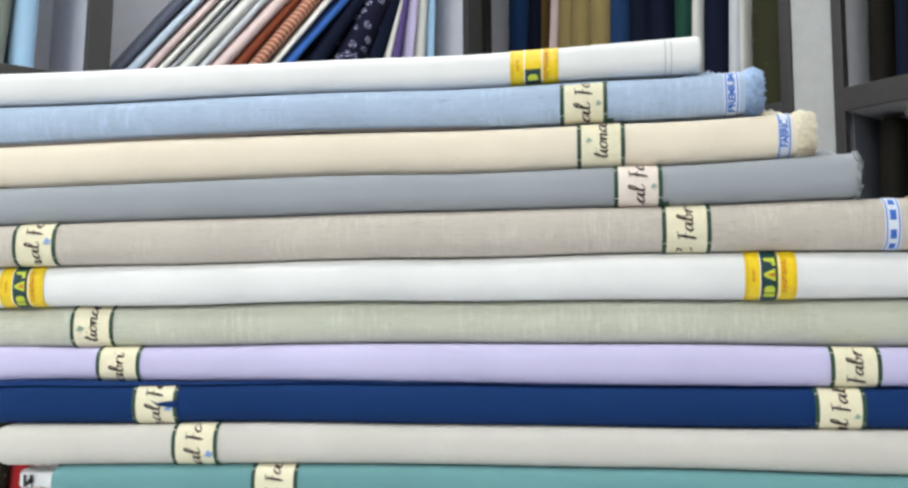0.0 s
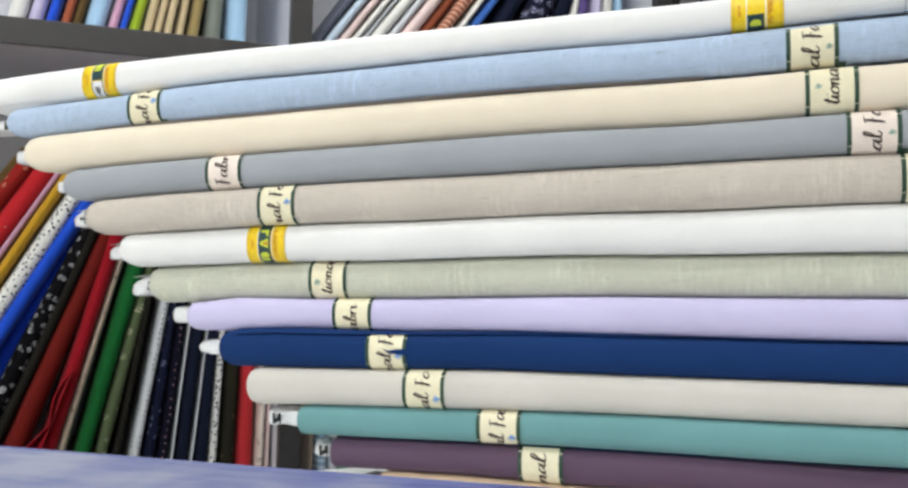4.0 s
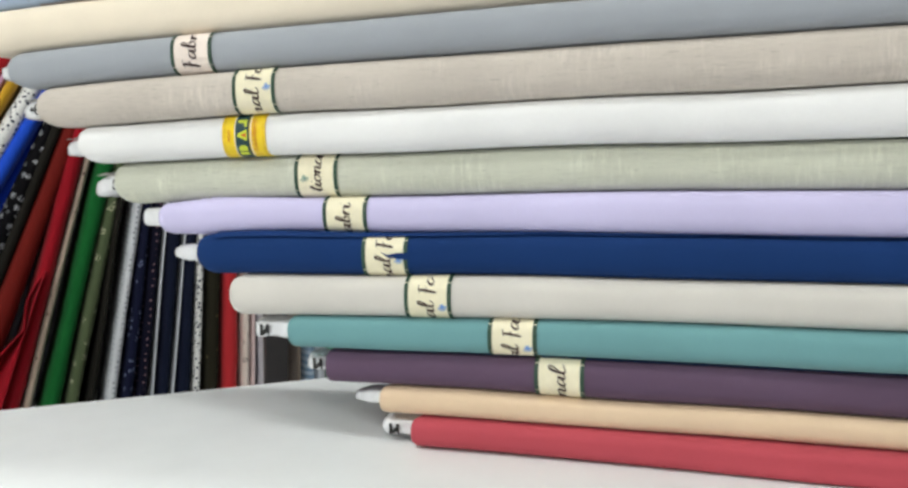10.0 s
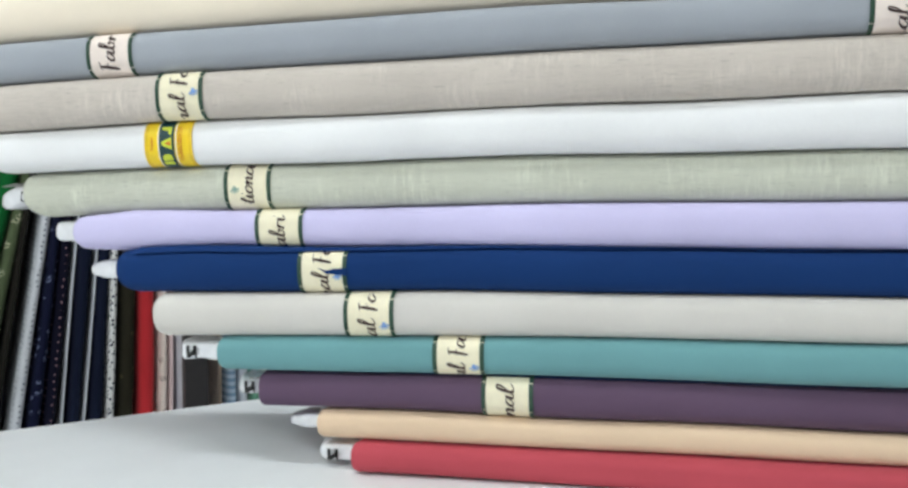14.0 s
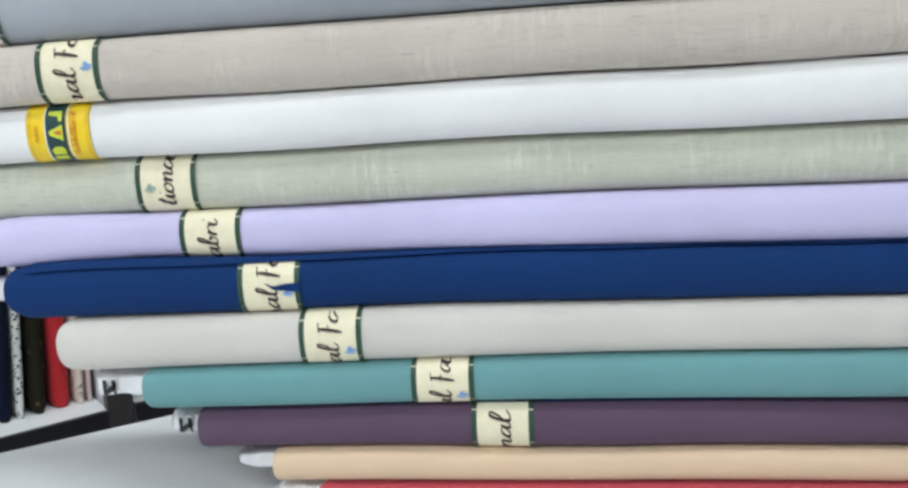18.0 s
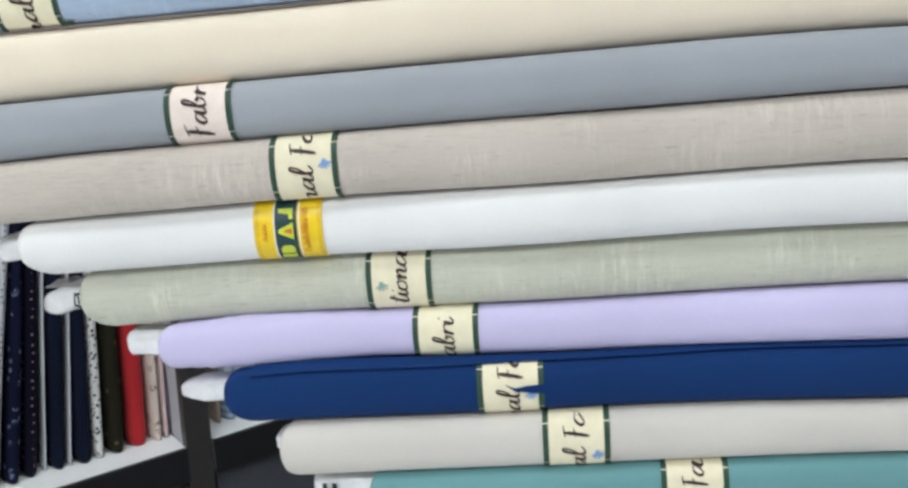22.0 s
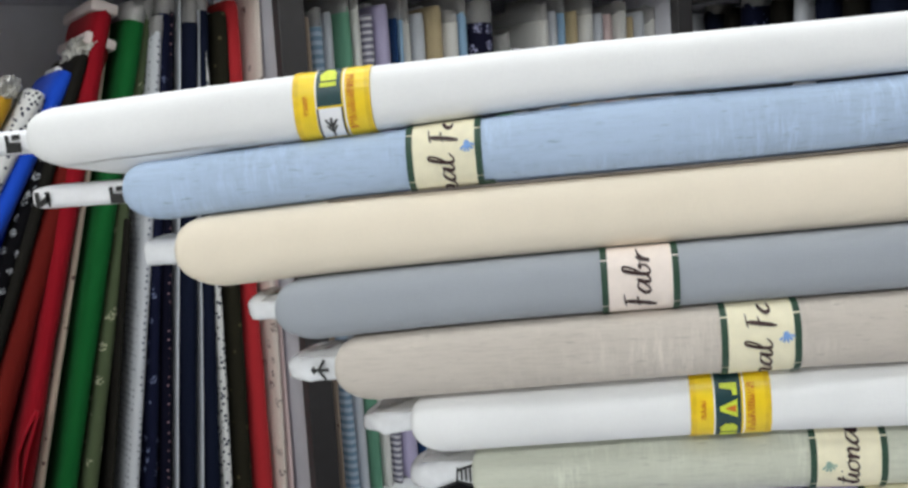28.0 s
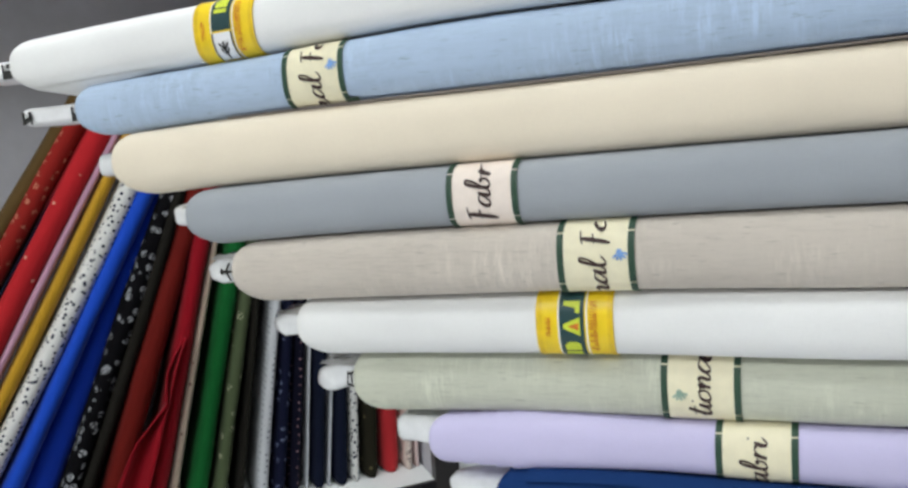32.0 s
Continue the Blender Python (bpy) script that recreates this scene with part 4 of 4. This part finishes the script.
def core_tip(roll, ob, x_tip, thick, prints=(), wide=0.030, flap=0.0, point=0.0, rough=0.0):
    """The flat card tube that sticks out at the left end. flap: how far its clear wrap rises to the roll's top;
    point: how far the end narrows to a bent-down tip; rough: how crumpled its surface is."""
    zc = roll.at(roll.x0 + 0.03, 0)[2] - 0.0008
    yc = roll.front + roll.skew * (x_tip + 0.42) + 0.014 + wide / 2
    span = roll.x0 + 0.03 - x_tip
    rows = []
    for j in range(15):
        f = (j / 14) ** 1.5
        k = min(1.0, 0.70 + 0.30 * min(1, f * span / 0.0022)) if not point else min(1.0, 0.42 + 0.58 * min(1, f * span / 0.012) ** 0.55)
        sag = -point * thick * 0.30 * max(0, 1 - f * span / 0.022)
        ring = []
        for i in range(28):
            a = 2 * math.pi * i / 28
            c, n = math.cos(a), math.sin(a)
            p = Vector((x_tip + f * span, yc + wide / 2 * k * math.copysign(abs(c) ** 0.45, c), zc + sag + thick / 2 * k * math.copysign(abs(n) ** 0.55, n)))
            if rough:
                q = p * 160 + Vector((roll.i * 7.3, 0, 0))
                d = rough * (noise.noise(q) + 0.5 * abs(noise.noise(q * 2.3)))
                p += Vector((0.6 * d if j < 4 else 0, 0.8 * d, d * (0.5 + 0.5 * abs(n))))
            ring.append(p)
        rows.append(ring)
    core = part("core", grid(bmesh.new(), rows, closed=True, caps=True), card if not rough else wrap_white, ob, "white flat card core" if not rough else "white core end in crumpled plastic")
    y = yc - wide / 2 - 0.0012 - 0.6 * rough
    if "open" in prints:
        # flat black face: the dark of the hollow tube is painted on
        bm = bmesh.new()
        bm.faces.new([bm.verts.new((x_tip - 0.0004, yc + wide * 0.40 * math.cos(t * 0.5236), zc + thick * 0.30 * math.sin(t * 0.5236))) for t in range(12)])
        part("opening", bm, black_ink, core, "flat black face, the hollow tube's shade put into its colour", False)
    for kind in prints:
        if kind == "open":
            continue
        x = roll.x0 - (0.0155 if roll.i == 1 else 0.0095) if kind in ("end", "stripes") else x_tip + (0.0042 if roll.i < 8 else 0.0062)
        if kind == "sign":
            x = roll.x0 - 0.0145
            shapes = ([(1.2, 0.1), (2.6, 1.5), (4.0, 0.1), (2.6, -1.3)], [(3.4, -0.35), (3.4, 0.55), (9.5, 0.6), (9.5, -0.4)], [(4.6, 0.6), (7.4, 3.6), (8.3, 3.0), (6.0, 0.5)], [(4.6, -0.4), (7.4, -3.4), (8.3, -2.8), (6.0, -0.3)])
        elif kind == "stripes":
            shapes = ([(0.5, -2.2), (1.4, 2.6), (2.2, 2.6), (1.4, -2.2)], [(1.4, 1.9), (9, 3.6), (9, 2.7), (1.6, 1.1)], [(1.4, -1.4), (9, -2.9), (9, -3.8), (1.2, -2.2)], [(3, -1.4), (3, 1.4), (3.9, 1.5), (3.9, -1.6)], [(5, -1.6), (5, 1.7), (5.9, 1.9), (5.9, -1.8)], [(7, -2), (7, 2.1), (7.9, 2.3), (7.9, -2.2)])
        elif kind == "end":
            shapes = ([(0, -3.6), (0, 3.4), (1.8, 3.4), (1.8, -3.6)], [(1.8, -3.6), (1.8, 0.6), (7.6, 0.2), (7.6, -3.6)], [(3.4, 1.2), (3.4, 3.4), (7.6, 3.4), (7.6, 1.6)])
        else:
            shapes = ([(0, -3.2), (0, 3.2), (2.2, 3.2), (2.2, -3.2)], [(2.2, -3.2), (2.2, -0.4), (7, 2.2), (7, -0.8)], [(5, 1.8), (5, 3.2), (7.4, 3.2), (7.4, -3.2), (6.4, -3.2)])
        bm = flat_shapes(*shapes)
        for v in bm.verts:
            v.co = (x + v.co.x, y, zc - 0.0005 + v.co.y * thick / 0.0098)
        part("print_mark", bm, black_ink, core, smooth=False)
    if flap:
        # thin clear wrap drawn up to the roll's top edge
        rise = roll.h - thick / 2
        rows = []
        for j in range(11):
            f = j / 10
            row = []
            for q in range(9):
                p = Vector((x_tip + 0.009 + (roll.x0 - 0.002 - x_tip) * f, yc - wide * 0.46 + wide * 0.5 * q / 8, zc + thick * 0.48 + rise * flap * f ** 1.6 * (1 - 0.25 * q / 8)))
                d = noise.noise(p * 190 + Vector((roll.i, 0, 3))) + 0.6 * noise.noise(p * 430)
                row.append(p + Vector((0.0008 * d, 0.0012 * d, 0.0014 * d)))
            rows.append(row)
        sheet = grid(bmesh.new(), rows)
        # its front side, from the raised edge down to the tube
        grid(sheet, [[r[0], r[0].lerp(Vector((r[0].x, yc - wide / 2 - 0.001, zc + thick * 0.40)), 0.5) + Vector((0, -0.0012 * (k % 2), 0)), Vector((r[0].x, yc - wide / 2 - 0.001, zc + thick * 0.40))] for k, r in enumerate(rows)])
        part("clear_wrap", sheet, plastic, core, "crumpled clear plastic wrap")
    return core


def fringe(roll, ob, x, material, length=0.012, count=700):
    """A dense soft tuft of loose curling threads along the cut edge; x is where the longest end."""
    bm = bmesh.new()
    rnd = roll.rnd
    for k in range(count):
        s = rnd.uniform(-0.96, 0.96)
        start = x - length - rnd.uniform(0, 0.002)
        run = length * (0.86 + 0.22 * noise.noise((s * 7, roll.i, 0)) + rnd.uniform(-0.16, 0.10))
        puff, curl, ph = rnd.uniform(0.0004, 0.0026), rnd.uniform(-0.10, 0.10), rnd.uniform(0, 6)
        rows = []
        for f in (0, 0.3, 0.6, 0.85, 1.0):
            q = max(-0.98, min(0.98, s + curl * f * f + 0.03 * math.sin(5 * f + ph)))
            p = Vector(roll.at(start + run * f, q, 0.0004 + puff * math.sin(2.4 * f)))
            w = Vector((0, 0.0002, 0.00042)) * (1 if f < 1 else 0.3)
            rows.append([p - w, p + w])
        grid(bm, rows)
    ob = part("fringe", bm, material, ob, "frayed loose threads")
    ob["kind"] = "stuff"


def inner_edge(roll, ob, xa, xb, high, material, words):
    """The ragged edge of an inner turn of cloth, standing up behind the top of the roll's right end."""
    rows = []
    for k in range(49):
        f = k / 48
        base = Vector(roll.at(xa + (xb - xa) * f, 0.86)) + Vector((0, 0.006, -0.001))
        rise = high * (0.35 + 0.65 * math.sin(math.pi * min(1, f * 1.25 + 0.1)) ** 0.6) * (0.85 + 0.45 * noise.noise((k * 0.55, roll.i, 0)))
        sway = 0.0012 * noise.noise((k * 0.3, 5, roll.i))
        rows.append([base, base + Vector((0, 0.0015 + sway, rise * 0.6)), base + Vector((0.0006 * (k % 2), 0.004 + 2 * sway, rise))])
    sheet = part("inner_edge", grid(bmesh.new(), rows), material, ob, words)
    sheet.modifiers.new("thickness", "SOLIDIFY").thickness = 0.0006


def selvedge(roll, ob, x0, text, bars=False, w=0.010):
    band = part("selvedge", roll.strip(x0, x0 + w, -0.97, 0.97, 0.0004), selvedge_white, ob, "white woven selvedge with blue lettering")
    for a, b in ((0.0008, 0.0016), (w - 0.0016, w - 0.0008)):
        part("border_line", roll.strip(x0 + a, x0 + b, -0.97, 0.97, 0.0006, 1, 12), selvedge_ink, band)
    if bars:
        for k in range(4):
            part("woven_bar", roll.strip(x0 + 0.003, x0 + w - 0.003, -0.8 + 0.42 * k, -0.55 + 0.42 * k, 0.0006, 1, 4), selvedge_ink, band)
    else:
        part("lettering", roll.wrap(lettering(text, 0.0066, 0.025), x0 + w / 2, 0.0006, 0), selvedge_ink, band)


# roll: cloth, left end, right end, front, core tip, core thickness, slant of the end, words
ROLLS = [
    ("white", -0.6815, 0.088, 0.554, -0.727, 0.0112, 0.018, "bright white"), ("blue", -0.640, 0.124, 0.551, -0.690, 0.0105, 0.013, "slubbed sky-blue linen"),
    ("cream", -0.6185, 0.153, 0.55, -0.641, 0.0125, 0.018, "cream"), ("grey", -0.5765, 0.186, 0.547, -0.594, 0.011, 0.015, "mid-grey"),
    ("taupe", -0.5525, 0.221, 0.5466, -0.580, 0.014, 0.015, "slubbed taupe linen"), ("white", -0.522, 0.263, 0.551, -0.549, 0.012, 0.016, "white"),
    ("sage", -0.498, 0.285, 0.558, -0.531, 0.015, 0.014, "slubbed pale sage linen"), ("lavender", -0.458, 0.315, 0.553, -0.482, 0.0135, 0.009, "lavender"),
    ("navy", -0.426, 0.346, 0.549, -0.456, 0.012, 0.010, "navy blue"), ("stone", -0.400, 0.372, 0.546, -0.407, 0.010, 0.004, "pale stone"),
    ("teal", -0.357, 0.418, 0.546, -0.390, 0.0128, 0.003, "teal green"), ("plum", -0.332, 0.451, 0.5515, -0.353, 0.0122, -0.001, "dark plum"),
    ("peach", -0.294, 0.494, 0.553, -0.319, 0.0105, 0.001, "pale peach"), ("coral", -0.271, 0.516, 0.553, -0.297, 0.0118, 0.003, "coral red"),
]
# cream bands: left edge, where the script begins, height of the emblem
LABELS = {2: [(-0.513, -29.4, 3), (-0.007, -32.2, -3)], 3: [(0.004, -10.5, 2)], 4: [(-0.436, -48.5, None), (0.0278, -30.8, -2)],
          5: [(-0.389, -29.1, 1.2), (0.0585, -43, None)], 7: [(-0.352, -10.8, -2)], 8: [(-0.331, -52.2, None), (0.163, -45.0, None)],
          9: [(-0.301, -29.8, -3), (0.152, -36.4, -5)], 10: [(-0.271, -31.8, -6.5)], 11: [(-0.216, -33.6, -7)], 12: [(-0.187, -23, None)]}
PRINTS = {1: ("end", "open"), 2: ("tip", "end"), 5: ("sign",), 7: ("stripes",), 11: ("tip",), 12: ("tip",), 14: ("tip",)}
FLAP = {4: 0.9, 5: 0.7, 6: 0.8, 7: 0.9, 10: 0.5, 12: 0.5}
POINT = {5: 0.5, 6: 1.0, 7: 1.2, 9: 0.25, 13: 0.4}
CRUMPLE = {3: 0.0006, 4: 0.0012, 5: 0.0008, 6: 0.0018, 7: 0.0014, 8: 0.0007, 9: 0.0008, 10: 0.0014, 11: 0.001, 12: 0.0016, 13: 0.0006, 14: 0.0014}
BANDS = {1: [(-0.559, -0.02, 0.97, (-0.78, -0.05)), (-0.041, -0.84, -0.12, None)], 6: [(-0.402, -0.97, 0.97, None), (0.111, -0.97, 0.97, None)]}
for i, (key, x0, x1, front, tip, thick, cut, words) in enumerate(ROLLS, 1):
    roll = Roll(i, x0, x1, front, cut)
    ob = empty("fabric_roll", Matrix(), f"flat-wrapped roll of {words} cloth in the counter stack", "fabric roll", "rolls stacked on the counter")
    part("cloth", roll.mesh(), C[key], ob)
    core_tip(roll, ob, tip, thick, PRINTS.get(i, ()), wide=0.030 if i < 8 else 0.018, flap=FLAP.get(i, 0.0), point=POINT.get(i, 0.0), rough=CRUMPLE.get(i, 0.0))
    for x, begin, mark in LABELS.get(i, ()):
        cream_label(roll, ob, x, begin, mark)
    for x, low, high, square in BANDS.get(i, ()):
        yellow_label(roll, ob, x, low, high, square)
    if i == 1:
        rows = []
        for k in range(25):
            x = x0 + 0.004 + 0.10 * k / 24
            dip = 0.0062 * math.sin(math.pi * min(1, k / 20)) ** 0.8
            p, q = Vector(roll.at(x, -0.62, 0.0006)), Vector(roll.at(x, -0.97, 0.0))
            rows.append([p, p.lerp(q, 0.5) + Vector((0, -0.0008, -dip * 0.35)), q + Vector((0.002, 0.002, -dip * 0.8)), q + Vector((0.004, 0.010, -dip)), q + Vector((0.004, 0.030, -dip * 0.6))])
        part("loose_layer", grid(bmesh.new(), rows), C["white"], ob, "slack inner layer of white cloth")
        for a in (0.0205, 0.0245):
            part("stitch_line", roll.strip(x1 - a, x1 - a + 0.0008, -0.9, 0.9, 0.0004, 1, 12), pale_thread, ob, "pale grey stitched line")
    if i == 2:
        under = Roll(i, x0, x1, front + 0.0018, cut)
        under.drop = 0.0
        part("inner_layer", under.strip(-0.47, x1 - 0.03, 0.15, 0.99, 0.0, 60, 14), C["blue"], ob, "under layer of blue cloth")
        # brown-grey strip laid along the bottom crease
        part("crease_strip", roll.strip(x0 + 0.09, -0.06, -0.999, -0.70, 0.0014, 70, 7), crease_cloth, ob, "thin brown-grey strip along the bottom crease")
        selvedge(roll, ob, x1 - 0.0225, "PREMIUM")
        fringe(roll, ob, x1 + 0.0055, blue_thread, 0.0125)
        inner_edge(roll, ob, x1 - 0.048, x1 - 0.010, 0.0065, C["blue"], "ragged pale-blue edge of an inner turn")
    if i == 3:
        selvedge(roll, ob, x1 - 0.0185, "FABRIC", w=0.009)
        fringe(roll, ob, x1 + 0.008, thread, 0.0125)
        inner_edge(roll, ob, x1 - 0.034, x1 - 0.002, 0.0075, C["cream"], "ragged cream edge of an inner turn")
    if i == 12:
        # shade of the gap under the teal roll, painted as a dark strip
        part("crease_strip", roll.strip(x0 + 0.02, x1 - 0.01, 0.72, 0.99, 0.0006, 60, 6), K["inkblue"], ob, "dark ink-blue strip along the top, crease shade put into its colour")
    if i == 4:
        fringe(roll, ob, x1 + 0.002, grey_thread, 0.004, 60)
        inner_edge(roll, ob, x1 - 0.030, x1 - 0.002, 0.0060, C["grey"], "loose grey corner of an inner turn")
    if i == 5:
        selvedge(roll, ob, x1 - 0.022, "", True)
        fringe(roll, ob, x1 + 0.012, tan_thread, 0.016)
    if i == 8:
        # the turns of cloth end one behind another
        for k in range(1, 5):
            xa, xb = x0 + 0.005 + 0.0085 * k, -0.352
            rows = [[roll.at(xa + (xb - xa) * j / 20, -0.96 + 1.92 * q / 18, 0.0006 * k * (1 - j / 20)) for q in range(19)] for j in range(21)]
            part("cloth_turn", grid(bmesh.new(), rows), C[key], ob)
    if i == 9:
        # the outermost turn of cloth lies loose along the top, and the band is torn
        rows = []
        for k in range(41):
            x = x0 + 0.014 + 0.62 * k / 40
            low = 0.50 + 0.30 * min(1, k / 22) + 0.02 * math.sin(k * 0.9)
            rows.append([roll.at(x, low + (0.99 - low) * q / 5, 0.0016 if q < 5 else 0.0008) for q in range(6)])
        part("loose_flap", grid(bmesh.new(), rows), C["navy"], ob)
        part_of_band = flat_shapes([(3.2, -13), (1.0, -18), (2.2, -24), (2.6, -31.6), (-2.2, -31.6), (-1.6, -25), (-0.6, -18)])
        part("torn_gap", roll.wrap(part_of_band, -0.301, 0.0012), C["navy"], ob, "torn gap in the paper band")


# ---- the folded cloth in front ----
def folded_layer(x0, x1, y0, y1, z0, z1, seed):
    rnd = random.Random(seed)
    ph = [rnd.uniform(0, 6) for _ in range(4)]
    rows = []
    for i in range(41):
        x = x0 + (x1 - x0) * i / 40
        e = min(i, 40 - i)
        k = min(1, 0.5 + e * 0.25)
        ring = []
        for j in range(28):
            a = 2 * math.pi * j / 28
            c, s = math.cos(a), math.sin(a)
            h = min((z1 - z0) / 2, 0.004)
            y = (y0 + y1) / 2 + math.copysign((y1 - y0) / 2 - h + h * abs(c) ** 0.6, c) + 0.0012 * math.sin(6 * x + ph[0]) + 0.035 * (x + 0.12)
            z = (z0 + z1) / 2 + (z1 - z0) / 2 * k * math.copysign(abs(s) ** 0.5, s) + (0.0012 * math.sin(9 * x + ph[1]) if s > 0 else 0)
            if c > 0 and x > 0:
                # the right half slides back a little and sags
                y += 0.20 * x * c
                z -= 0.02 * x * c * (z1 > COUNTER + 0.1)
            ring.append((x, y, z))
        rows.append(ring)
    return grid(bmesh.new(), rows, closed=True, caps=True)


pile = empty("folded_cloth", Matrix(), "folded length of mottled blue and white cloth on the counter", "cloth")
for k in range(5):
    part("fold", folded_layer(-0.55, 0.42, -0.19 + 0.004 * (k % 2), 0.1065 - 0.002 * (k % 2), COUNTER + 0.0005 + 0.0318 * k, COUNTER + 0.0320 * (k + 1), 80 + k), K["bluedeep"], pile)
top = folded_layer(-0.55, 0.42, -0.17, 0.076, COUNTER + 0.1602, COUNTER + 0.1634, 91)
for v in top.verts:
    v.co.y -= 0.08 * v.co.x if v.co.y > 0 else 0
part("top_layer", top, K["bluewash"], pile, "paler mottled top layer")
